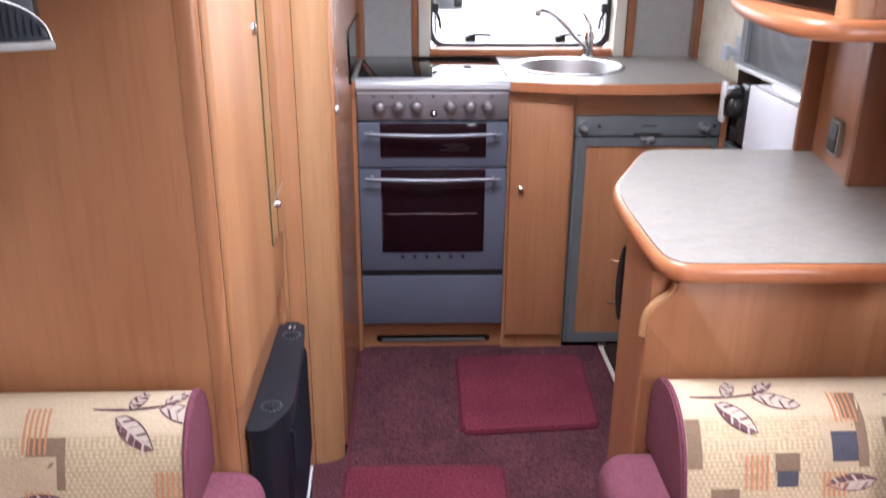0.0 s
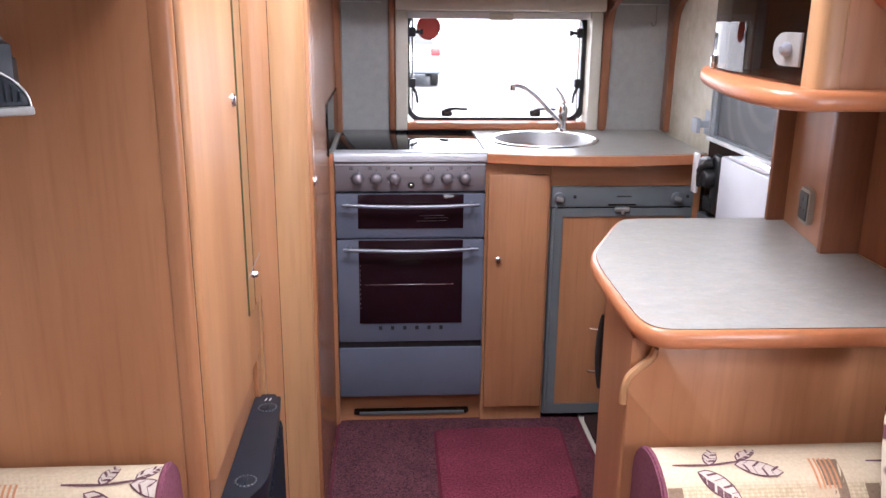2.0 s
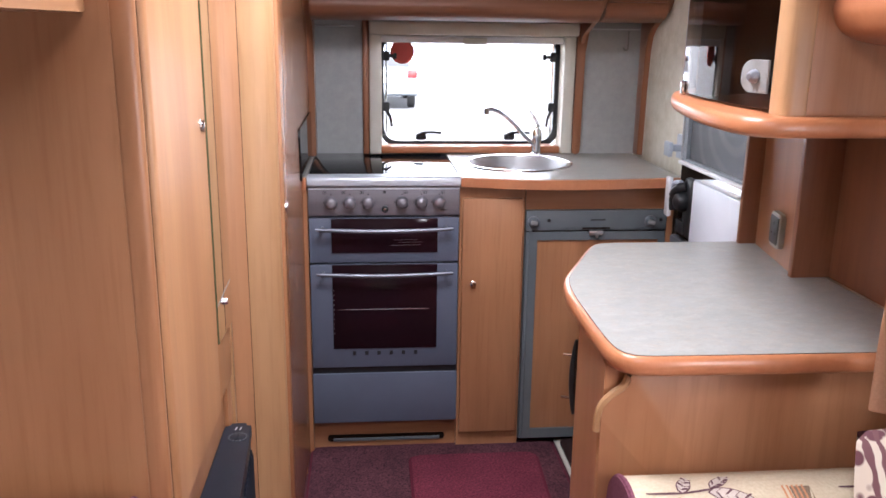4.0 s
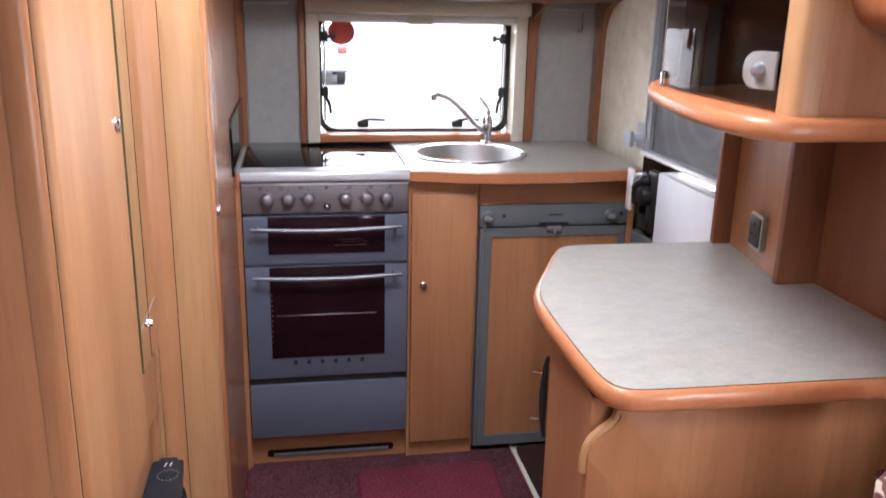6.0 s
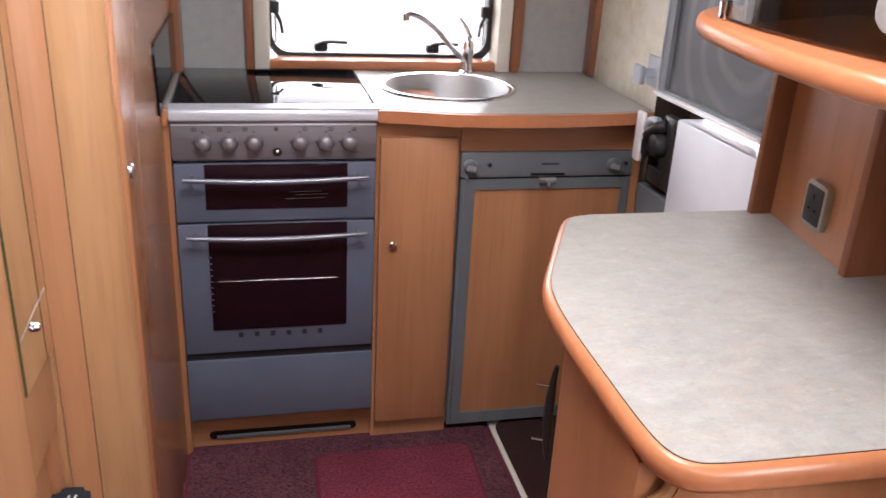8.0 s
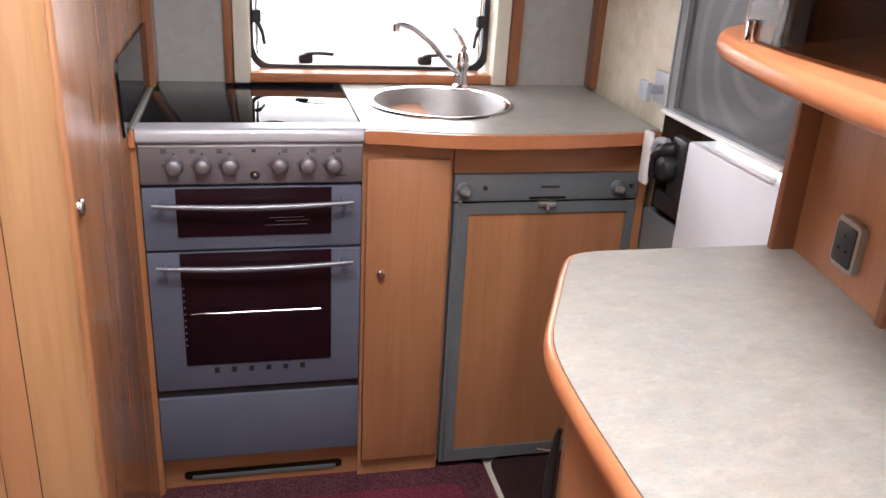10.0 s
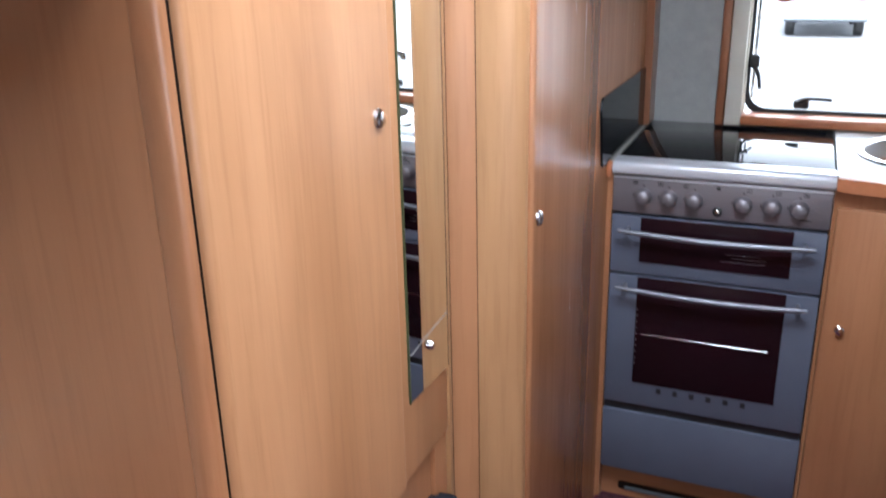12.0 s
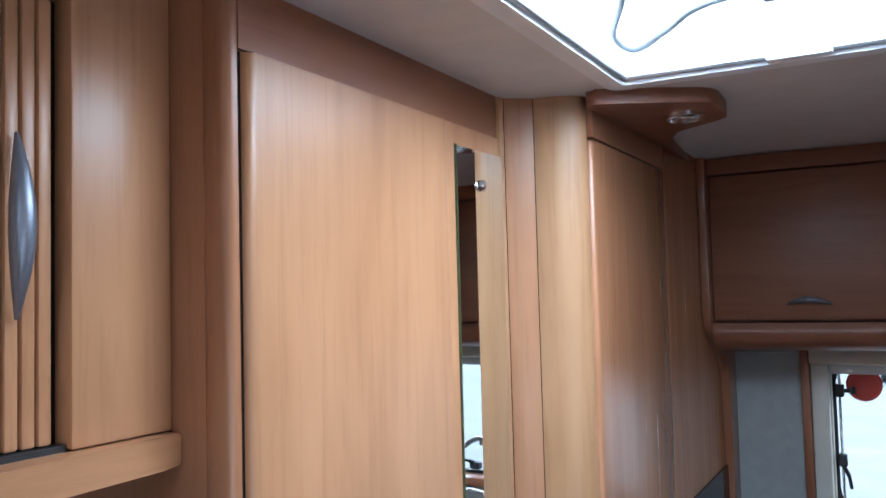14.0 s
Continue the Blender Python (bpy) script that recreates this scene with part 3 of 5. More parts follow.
# ---- kitchen ----
def cooker():
    c = thing("cooker", (0, 0.25, 0.0), "blue-grey gas cooker with grill, oven and drawer", "cooker")
    part("body", box(-0.246, 0.246, 0.012, 0.50, 0.112, 0.955), COOKER_GREY, c)
    part("hob_glass", box(-0.248, 0.248, 0.036, 0.535, 0.972, 0.991, 0.003), HOB_GLASS, c, "glossy black glass hob lid")
    part("hob_rear_rail", box(-0.235, 0.235, 0.517, 0.533, 0.9915, 0.997, 0.002), SEAL, c)
    part("hob_trim", prism(fillet([(-0.024, 0.960), (0.036, 0.960), (0.036, 0.992), (-0.024, 0.992)], [0.006, 0, 0, 0.030], 8), -0.251, 0.251, "x", 0.002), STEEL, c, "brushed steel front trim")
    p = part("control_panel", box(-0.25, 0.25, -0.012, 0.012, 0.860, 0.958, 0.004), PANEL_METAL, c, "silver control panel")
    for x in (-0.174, -0.113, -0.053, 0.058, 0.122, 0.181):
        m = Matrix.Translation((x, -0.012, 0.905)) @ Euler((math.pi / 2, 0, 0)).to_matrix().to_4x4()
        part("knob", lathe([(0.021, 0), (0.021, 0.004), (0.018, 0.010), (0.0165, 0.022), (0.012, 0.026), (0, 0.027)], m, 24), PANEL_METAL, p)
        part("dial_mark", box(x - 0.002, x + 0.002, -0.0135, -0.012, 0.930, 0.934), BLACK, p)
        sx = x - 0.021 if x < 0 else x + 0.012
        sym = ring([(sx - 0.006, 0.934), (sx + 0.006, 0.934), (sx + 0.006, 0.943), (sx - 0.006, 0.943)], [(sx - 0.0045, 0.9355), (sx + 0.0045, 0.9355), (sx + 0.0045, 0.9415), (sx - 0.0045, 0.9415)], -0.0130, -0.0119, "y")
        box(sx - 0.002, sx + 0.002, -0.0130, -0.0119, 0.937, 0.940, bm=sym)
        part("dial_symbol", sym, SEAL, p)
        part("dial_tick", box(x - 0.0255, x - 0.0235, -0.0130, -0.0119, 0.902, 0.909), SEAL, p)
    part("flame_symbol", box(-0.004, 0.005, -0.0130, -0.0119, 0.935, 0.943), SEAL, p)
    part("printed_line", box(0.185, 0.210, -0.0130, -0.0119, 0.878, 0.8795), SEAL, p)
    # Bright strip standing in for the highlight line under the hob trim
    part("highlight_strip", box(-0.249, 0.249, -0.0145, -0.010, 0.948, 0.9525, 0.0015), STEEL, p)
    m = Matrix.Translation((0.002, -0.012, 0.882)) @ Euler((math.pi / 2, 0, 0)).to_matrix().to_4x4()
    b = part("ignition_button", lathe([(0.0115, 0), (0.0115, 0.003), (0.0095, 0.0045), (0.0062, 0.0045), (0.0060, 0.001), (0, 0.001)], m, 24), BLACK, p)
    part("button_cap", lathe([(0.0050, 0.001), (0.0050, 0.006), (0.003, 0.0075), (0, 0.008)], m, 16), CHROME, b)
    for name, z0, z1, w0, hz in (("grill_door", 0.700, 0.852, 0.734, 0.822), ("oven_door", 0.324, 0.694, 0.394, 0.670)):
        d = part(name, box(-0.249, 0.249, -0.014, 0.010, z0, z1, 0.004), COOKER_GREY, c)
        part("door_window", box(-0.176, 0.177, -0.0175, -0.013, w0, z1 - 0.001, 0.0015), OVEN_GLASS, d, "dark maroon oven glass")
        pts = [(-0.226 + 0.452 * i / 18, -0.048 - 0.006 * math.sin(math.pi * i / 18), hz - 0.006 * math.sin(math.pi * i / 18)) for i in range(19)]
        h = part("handle", tube(pts, [0.0045 + 0.0028 * math.sin(math.pi * i / 18) ** 0.5 if 0 < i < 18 else 0.005 for i in range(19)], 12), HANDLE_METAL, d, "bowed satin metal handle")
        for x in (-0.205, 0.205):
            part("handle_post", tube([(x, -0.012, hz - 0.002), (x, -0.048, hz - 0.002)], 0.005, 8), HANDLE_METAL, h)
        if name == "grill_door":
            # Thin pale lines laid on the glass for its scratches and reflections
            for x0, x1, z in ((0.030, 0.110, 0.778), (0.045, 0.125, 0.770), (0.020, 0.120, 0.760)):
                part("glass_streak", tube([(x0, -0.0182, z), (x1, -0.0182, z + 0.001)], 0.0006, 6), PANEL_METAL, d)
        if name == "oven_door":
            for i in range(6):
                x = -0.105 + 0.042 * i
                part("brand_mark", box(x - 0.006, x + 0.006, -0.0158, -0.0138, 0.370, 0.384), BLACK, d)
            rack = tube([(-0.158, -0.0185, 0.536), (0.150, -0.0185, 0.536)], 0.0012, 6)
            for i in range(7):
                box(-0.125 + 0.042 * i - 0.002, -0.125 + 0.042 * i + 0.002, -0.0195, -0.0175, 0.536, 0.540, bm=rack)
            part("rack_edge", rack, CHROME, d, "chrome oven shelf edge")
            for i in range(10):
                part("vent_mark", box(-0.1735, -0.1700, -0.0186, -0.0174, 0.45 + 0.017 * i, 0.4535 + 0.017 * i), PANEL_METAL, d)
    part("gap_strip", box(-0.248, 0.248, -0.004, 0.02, 0.299, 0.324), BLACK, c)
    part("drawer", box(-0.250, 0.250, -0.014, 0.012, 0.115, 0.300, 0.004), COOKER_GREY, c)


cooker()


def plinth():
    p = thing("plinth", (0, 0.03, 0), "beech kick plinth with a dark vent slot under the cooker", "plinth")
    part("board", box(-0.268, 0.48, 0.030, 0.05, 0.0, 0.112), WOOD_X, p)
    o = fillet([(-0.205, 0.024), (0.212, 0.024), (0.212, 0.048), (-0.205, 0.048)], 0.011)
    part("vent_slot", prism(o, 0.0265, 0.031, "y"), VOID, p, "dark vent slot")
    part("vent_lip", box(-0.185, 0.195, 0.023, 0.028, 0.024, 0.036, 0.002), FRIDGE_GREY, p)
    part("filler", box(-0.268, -0.252, -0.004, 0.03, 0.0, 0.952), WOOD_Z, p)


plinth()


def worktop_edge(n=16):
    """Front line of the kitchen worktop, which bows out in front of the sink."""
    return curve([(0.252, -0.012), (0.32, -0.022), (0.42, -0.050), (0.55, -0.066), (0.72, -0.064), (0.87, -0.048), (RIGHT - 0.03, -0.028)], 5)


SINK = (0.492, 0.270)


def kitchen_worktop():
    w = thing("laminate_worktop", (0.63, 0.25, 0.99), "grey mottled laminate worktop with an orange wooden edge", "worktop")
    front = worktop_edge()
    # laminate with a round opening for the bowl, cut as a fan of quads between the two outlines
    outer_pts = front + [(RIGHT - 0.03, BACK - 0.001), (0.252, BACK - 0.001)]
    n = 64
    cx, cy = SINK

    def edge_point(a):
        d = Vector((math.cos(a), math.sin(a)))
        best = 9
        for i in range(len(outer_pts)):
            p, q = Vector(outer_pts[i]), Vector(outer_pts[(i + 1) % len(outer_pts)])
            e, o = q - p, p - Vector((cx, cy))
            den = d.x * e.y - d.y * e.x
            if abs(den) < 1e-9:
                continue
            t, s = (o.x * e.y - o.y * e.x) / den, (o.x * d.y - o.y * d.x) / den
            if t > 0 and -1e-6 <= s <= 1 + 1e-6:
                best = min(best, t)
        return cx + d.x * best, cy + d.y * best

    angles = sorted([math.tau * i / n for i in range(n)] + [math.atan2(p[1] - cy, p[0] - cx) % math.tau for p in outer_pts])
    out = [edge_point(a) for a in angles]
    inn = [(cx + 0.178 * math.cos(a), cy + 0.178 * math.sin(a)) for a in angles]
    part("board", ring(out, inn, 0.955, 0.990, "z"), LAMINATE, w)
    lip = [(x, y - 0.001) for x, y in front]
    o = [(x, y - 0.016) for x, y in front]
    part("edge", prism(lip + o[::-1], 0.957, 0.9885, "z", 0.005), LIP, w, "orange beech lipping")
    part("board", box(-0.265, -0.251, -0.004, BACK - 0.001, 0.955, 0.990), LAMINATE, w)
    part("edge", box(-0.267, -0.252, -0.022, -0.004, 0.948, 0.9885, 0.005), LIP, w)


kitchen_worktop()


def sink():
    s = thing("sink", (*SINK, 0.99), "round stainless steel sink bowl set in the worktop", "sink")
    m = Matrix.Translation((*SINK, 0.990))
    part("rim", lathe([(0.200, 0.0), (0.199, 0.004), (0.195, 0.006), (0.190, 0.0055), (0.187, 0.003), (0.179, 0.003), (0.176, -0.004), (0.178, -0.004)], m, 56), CHROME, s)
    part("bowl", lathe([(0.177, 0.002), (0.168, -0.02), (0.158, -0.09), (0.135, -0.125), (0.06, -0.135), (0.028, -0.137), (0, -0.137), (0, -0.14), (0.06, -0.139), (0.138, -0.129), (0.162, -0.09), (0.173, -0.02), (0.178, 0.0)], m, 56), SINK_STEEL, s)
    part("drain", lathe([(0.030, -0.1365), (0.026, -0.133), (0.012, -0.1345), (0, -0.1345)], m, 24), CHROME, s)


sink()


def tap():
    x, y, z = 0.600, 0.482, 0.990
    t = thing("tap", (x, y, z), "chrome mixer tap with a swan spout and lever", "tap")
    m = Matrix.Translation((x, y, z))
    part("base", lathe([(0.027, 0), (0.027, 0.005), (0.020, 0.010), (0.0185, 0.05), (0.022, 0.058), (0.022, 0.085), (0.017, 0.100), (0.0, 0.104)], m, 24), CHROME, t)
    part("spout", tube(curve([(x - 0.005, y - 0.01, z + 0.035), (x - 0.05, y - 0.016, z + 0.075), (x - 0.10, y - 0.025, z + 0.128), (x - 0.15, y - 0.035, z + 0.166), (x - 0.185, y - 0.042, z + 0.178), (x - 0.203, y - 0.046, z + 0.176)], 6), 0.0085, 12), CHROME, t)
    part("spout_tip", lathe([(0.011, 0), (0.011, 0.020), (0.009, 0.022), (0, 0.022)], Matrix.Translation((x - 0.203, y - 0.046, z + 0.160)), 16), CHROME, t)
    part("lever", tube(curve([(x, y, z + 0.098), (x + 0.004, y, z + 0.115), (x - 0.012, y + 0.002, z + 0.145), (x - 0.030, y + 0.004, z + 0.168)]), [0.010] * 8 + [0.007] * 8 + [0.005] * 9, 10), CHROME, t)


tap()


def knob_at(parent, p, axis, r=0.012, deep=1.0):
    turn = {"-y": (math.pi / 2, 0, 0), "+x": (0, math.pi / 2, 0), "-x": (0, -math.pi / 2, 0)}[axis]
    m = Matrix.Translation(p) @ Euler(turn).to_matrix().to_4x4()
    return part("knob", lathe([(r, 0), (r, 0.003 * deep), (r * 0.75, 0.005 * deep), (r * 0.75, 0.007 * deep), (r * 0.9, 0.010 * deep), (r * 0.7, 0.0135 * deep), (0, 0.0145 * deep)], m, 20), CHROME, parent, "small chrome push knob")


def slim_cabinet():
    c = thing("kitchen_cabinet", (0.362, 0.2, 0), "tall narrow beech kitchen cabinet between cooker and fridge", "cabinet")
    part("body", box(0.252, 0.474, 0.004, 0.50, 0.0, 0.95), WOOD_Z, c)
    d = part("door", box(0.260, 0.465, -0.018, 0.003, 0.066, 0.916, 0.006), WOOD_Z, c)
    knob_at(d, (0.299, -0.018, 0.621), "-y", 0.011)


slim_cabinet()


def fridge():
    f = thing("fridge", (0.73, 0.25, 0), "grey built-in fridge with a beech door panel under the worktop", "fridge")
    part("body", box(0.478, 0.966, 0.02, 0.50, 0.022, 0.872), FRIDGE_GREY, f)
    s = part("control_strip", box(0.477, 0.966, -0.006, 0.02, 0.802, 0.872, 0.004), FRIDGE_GREY, f)
    for x in (0.502, 0.908):
        m = Matrix.Translation((x, -0.006, 0.833)) @ Euler((math.pi / 2, 0, 0)).to_matrix().to_4x4()
        k = part("dial", lathe([(0.018, 0), (0.018, 0.004), (0.014, 0.012), (0, 0.013)], m, 24), FRIDGE_GREY, s)
        part("dial_ring", lathe([(0.0205, 0), (0.0205, 0.003), (0.0185, 0.004), (0.018, 0.002)], m, 24), HANDLE_METAL, k, "satin metal dial ring")
        part("grip", prism(fillet([(x - 0.013, 0.829), (x + 0.010, 0.822), (x + 0.013, 0.836), (x - 0.010, 0.842)], 0.003, 3), -0.027, -0.0185, "y", 0.002), LOCK_GREY, k)
    for x in (0.555, 0.944):
        part("lamp_dot", lathe([(0.006, 0), (0.006, 0.003), (0, 0.004)], Matrix.Translation((x, -0.006, 0.838)) @ Euler((math.pi / 2, 0, 0)).to_matrix().to_4x4(), 12), BLACK, s)
    part("brand_mark", box(0.70, 0.75, -0.0072, -0.006, 0.836, 0.841), SEAL, s)
    part("shadow_gap", box(0.482, 0.962, 0.001, 0.02, 0.7972, 0.8058), VOID, f, "dark gap under the control strip")
    part("latch_slot", box(0.672, 0.768, -0.0085, -0.005, 0.8075, 0.8125), VOID, s)
    part("hinge_pin", lathe([(0.005, 0), (0.005, 0.003), (0.003, 0.004), (0, 0.004)], Matrix.Translation((0.494, -0.006, 0.8005)) @ Euler((math.pi / 2, 0, 0)).to_matrix().to_4x4(), 12), FRIDGE_GREY, f)
    d = part("door", ring([(0.480, 0.030), (0.964, 0.030), (0.964, 0.797), (0.480, 0.797)], [(0.519, 0.066), (0.942, 0.066), (0.942, 0.768), (0.519, 0.768)], -0.004, 0.02, "y"), FRIDGE_GREY, f)
    part("door_panel", box(0.5195, 0.9415, 0.002, 0.02, 0.0665, 0.7675), WOOD_Z, d, "beech door panel")
    part("edge_bead", box(0.486, 0.493, -0.009, -0.003, 0.04, 0.795, 0.002), FRIDGE_GREY, d)
    part("latch", box(0.695, 0.745, -0.016, -0.003, 0.786, 0.802, 0.004), ALU, d)
    part("latch_pin", box(0.717, 0.726, -0.020, -0.010, 0.778, 0.792, 0.002), ALU, d)
    part("hinge_strip", box(0.967, 0.99, 0.0, 0.04, 0.0, 0.95), WOOD_Z, f)


fridge()
solo("fascia_rail", box(0.476, 0.966, 0.004, 0.03, 0.874, 0.948), WOOD_X, "beech rail under the worktop above the fridge", "rail")


# ---- kitchen lockers ----
RIB = [(0.200, CEIL), (0.205, 1.60), (0.212, 1.565), (0.235, 1.535), (0.30, 1.505), (0.375, 1.475), (0.412, 1.440), (0.428, 1.39), (0.436, 1.25), (0.440, 0.992)]


def rib_outline(offset=0.0):
    return [(y + offset, z) for y, z in RIB] + [(BACK - 0.001, 0.992), (BACK - 0.001, CEIL)]


def arch_handle(parent, x, y, z, w=0.10):
    """A shallow arched pull lying on a door that faces -y."""
    pts = [(x - w / 2 + w * i / 14, y - 0.004 - 0.016 * math.sin(math.pi * i / 14), z + 0.010 * math.sin(math.pi * i / 14)) for i in range(15)]
    part("handle", tube(pts, [0.0025 + 0.0055 * math.sin(math.pi * i / 14) for i in range(15)], 10), HANDLE_METAL, parent, "arched satin metal handle")


for x0, x1, hx in ((-0.242, 0.250, -0.010), (0.252, 0.757, 0.503)):
    k = thing("kitchen_locker", ((x0 + x1) / 2, 0.37, 1.56), "beech overhead locker with an arched metal handle", "locker", "kitchen lockers")
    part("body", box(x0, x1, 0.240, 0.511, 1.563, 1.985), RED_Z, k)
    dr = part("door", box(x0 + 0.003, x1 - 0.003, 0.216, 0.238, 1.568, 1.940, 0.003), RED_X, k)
    arch_handle(dr, hx, 0.216, 1.607)


def locker_frame():
    f = thing("locker_frame", (0.25, 0.35, 1.49), "reddish beech frame with wavy ribs round the kitchen lockers", "frame")
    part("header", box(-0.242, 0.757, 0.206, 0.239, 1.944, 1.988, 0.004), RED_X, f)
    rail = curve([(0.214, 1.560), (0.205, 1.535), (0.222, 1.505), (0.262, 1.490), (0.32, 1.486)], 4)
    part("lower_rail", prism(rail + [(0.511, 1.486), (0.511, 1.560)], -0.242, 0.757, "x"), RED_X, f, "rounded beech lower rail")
    part("side_rib", prism(rib_outline(-0.014), -0.265, -0.243, "x", 0.005), TRIM_Z, f)
    part("side_rib", prism(rib_outline(0.02), RIGHT - 0.022, RIGHT, "x", 0.003), TRIM_Z, f)
    mid = [(y, z) for y, z in RIB if z > 1.47] + [(0.425, 1.458), (0.462, 1.445), (0.482, 1.42), (0.486, 1.405), (0.511, 1.405), (0.511, CEIL)]
    part("side_rib", prism([(y - 0.010 if y < 0.45 else y, z) for y, z in mid], 0.758, 0.774, "x", 0.003), TRIM_Z, f)


locker_frame()


def shelf_unit():
    s = thing("open_shelf_unit", (0.88, 0.37, 1.49), "open beech corner shelves beside the lockers", "shelf")
    x0, x1 = 0.775, RIGHT - 0.023
    part("back", box(x0, x1, 0.490, 0.511, 1.49, 1.985), RED_Z, s)
    for z in (1.575, 1.748):
        part("shelf", box(x0, x1, 0.236, 0.489, z - 0.018, z, 0.003), RED_X, s)
    part("rail", prism(curve([(0.236, 1.556), (0.226, 1.535), (0.245, 1.505), (0.30, 1.490)], 4) + [(0.489, 1.49), (0.489, 1.556)], x0, x1, "x"), RED_X, s)
    part("header", box(x0, x1, 0.22, 0.25, 1.93, 1.985, 0.004), RED_X, s)


shelf_unit()
solo("splashback", prism(fillet([(-0.095, 0.991), (0.438, 0.991), (0.438, 1.158), (-0.115, 1.158), (-0.128, 1.13)], [0, 0, 0, 0.015, 0.01]), -0.2645, -0.259, "x"), HOB_GLASS, "black glass splashback beside the hob", "splashback")


# ---- entrance door ----
def entrance_door():
    d = thing("door_1", (1.0, -0.32, 0.0), "white stable door with a grey tinted upper window", "door")
    d["kind"] = "structure"
    part("upper_frame", ring([(-0.60, 1.05), (-0.062, 1.05), (-0.062, 1.85), (-0.60, 1.85)], [(-0.585, 1.060), (-0.098, 1.060), (-0.098, 1.82), (-0.585, 1.82)], 0.978, RIGHT + 0.03, "x"), DOOR_GREY, d, "grey door window frame")
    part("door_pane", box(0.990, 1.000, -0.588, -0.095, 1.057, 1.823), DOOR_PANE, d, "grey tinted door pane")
    part("door_edge", box(0.974, 0.984, -0.066, -0.058, 1.05, 1.85, 0.002), ALU, d)
    part("sill_bar", box(0.966, 1.0, -0.56, -0.062, 1.041, 1.052, 0.003), WHITE, d)
    part("sill_bar", box(0.950, 0.965, -0.56, -0.30, 1.021, 1.029, 0.003), WHITE, d)
    part("lower_leaf", box(0.952, 1.03, -0.60, -0.236, 0.042, 1.018, 0.008), DOOR_SKIN, d, "cool white lower door leaf")
    part("lock_recess", box(0.985, 1.03, -0.236, -0.05, 0.042, 1.035), VOID, d)
    part("lower_stile", box(0.960, 1.0, -0.235, -0.06, 0.042, 0.80, 0.004), FRIDGE_GREY, d)
    lk = part("lock_body", box(0.955, 0.985, -0.225, -0.155, 0.82, 1.012, 0.012), BLACK, d, "black door lock")
    part("lock_lever", tube(curve([(0.955, -0.185, 0.985), (0.935, -0.165, 0.975), (0.930, -0.135, 0.945), (0.935, -0.125, 0.90)]), [0.016] * 8 + [0.014] * 8 + [0.010] * 9, 12), BLACK, lk)
    part("lock_plate", tube(curve([(0.950, -0.15, 0.99), (0.942, -0.12, 0.985), (0.944, -0.10, 0.96)]), 0.010, 10), GREY_PLASTIC, lk)
    part("lock_bulb", lathe([(0, -0.034), (0.020, -0.028), (0.032, -0.012), (0.034, 0.004), (0.027, 0.020), (0.012, 0.028), (0, 0.029)], Matrix.Translation((0.948, -0.172, 0.935)) @ Euler((0, -math.pi / 2, 0)).to_matrix().to_4x4(), 20), BLACK, lk)
    part("lock_bolt", box(0.95, 0.98, -0.19, -0.12, 0.825, 0.87, 0.006), BLACK, lk)
    part("catch_strip", box(0.930, 0.944, -0.098, -0.060, 0.868, 1.000, 0.006), WHITE, d, "white catch strip")


entrance_door()


def latch():
    t = thing("door_latch", (RIGHT, 0.03, 1.05), "pale grey plastic door hook on the cream wall", "latch")
    part("plate", box(RIGHT - 0.012, RIGHT, -0.010, 0.075, 1.040, 1.122, 0.004), GREY_PLASTIC, t)
    part("arm", box(0.968, RIGHT - 0.01, 0.020, 0.044, 1.068, 1.090, 0.004), GREY_PLASTIC, t)
    part("hook", box(0.958, 0.974, 0.010, 0.060, 1.050, 1.100, 0.005), GREY_PLASTIC, t)


latch()


# ---- sideboard by the door ----
def sideboard():
    p = thing("sideboard", (0.70, -1.0, 0), "beech sideboard unit with a curved front panel", "cabinet")
    side = fillet([(0.376, -1.322), (0.420, -0.960), (0.560, -0.640), (RIGHT, -0.640), (RIGHT, -1.322)], [0, 0.10, 0.06, 0, 0])
    part("body", prism(side, 0.0, 0.866, "z"), WOOD_Z, p)
    front = [(0.366, 0.0), (0.366, 0.765)] + curve([(0.366, 0.765), (0.372, 0.792), (0.392, 0.812), (0.412, 0.828), (0.420, 0.848)], 5)[1:] + [(0.420, 0.866), (RIGHT, 0.866), (RIGHT, 0.0)]
    part("front_panel", prism(front, -1.346, -1.323, "y", 0.003), WOOD_Z, p)
    mould = curve([(0.364, -1.335, 0.74), (0.365, -1.335, 0.768), (0.372, -1.335, 0.793), (0.391, -1.335, 0.813), (0.411, -1.335, 0.829), (0.419, -1.335, 0.850)], 5)
    part("scroll_moulding", tube(mould, 0.009, 8), PALE_Z, p, "pale scroll moulding")
    u = Vector((0.420, -0.960, 0)) - Vector((0.560, -0.640, 0))
    u.normalize()
    nrm = Vector((-u.y, u.x, 0))
    if nrm.x > 0:
        nrm = -nrm
    base = Vector((0.560, -0.640, 0)) + u * 0.30
    m = Matrix.Translation(base + nrm * 0.008 + Vector((0, 0, 0.662))) @ Matrix((( u.x, 0, nrm.x, 0), (u.y, 0, nrm.y, 0), (0, 1, 0, 0), (0, 0, 0, 1)))
    bow = [m @ Vector((0, -0.095 + 0.19 * i / 16, 0.001 + 0.006 * math.sin(math.pi * i / 16) ** 0.6)) for i in range(17)]
    h = part("handle", tube(bow, [0.004 + 0.005 * math.sin(math.pi * i / 16) for i in range(17)], 12), BLACK, p, "dark bowed handle with chrome pins")
    for z in (-0.055, 0.055):
        part("handle_pin", tube([m @ Vector((0, z, 0.0)), m @ Vector((0, z, 0.032))], 0.003, 8), CHROME, h)


sideboard()


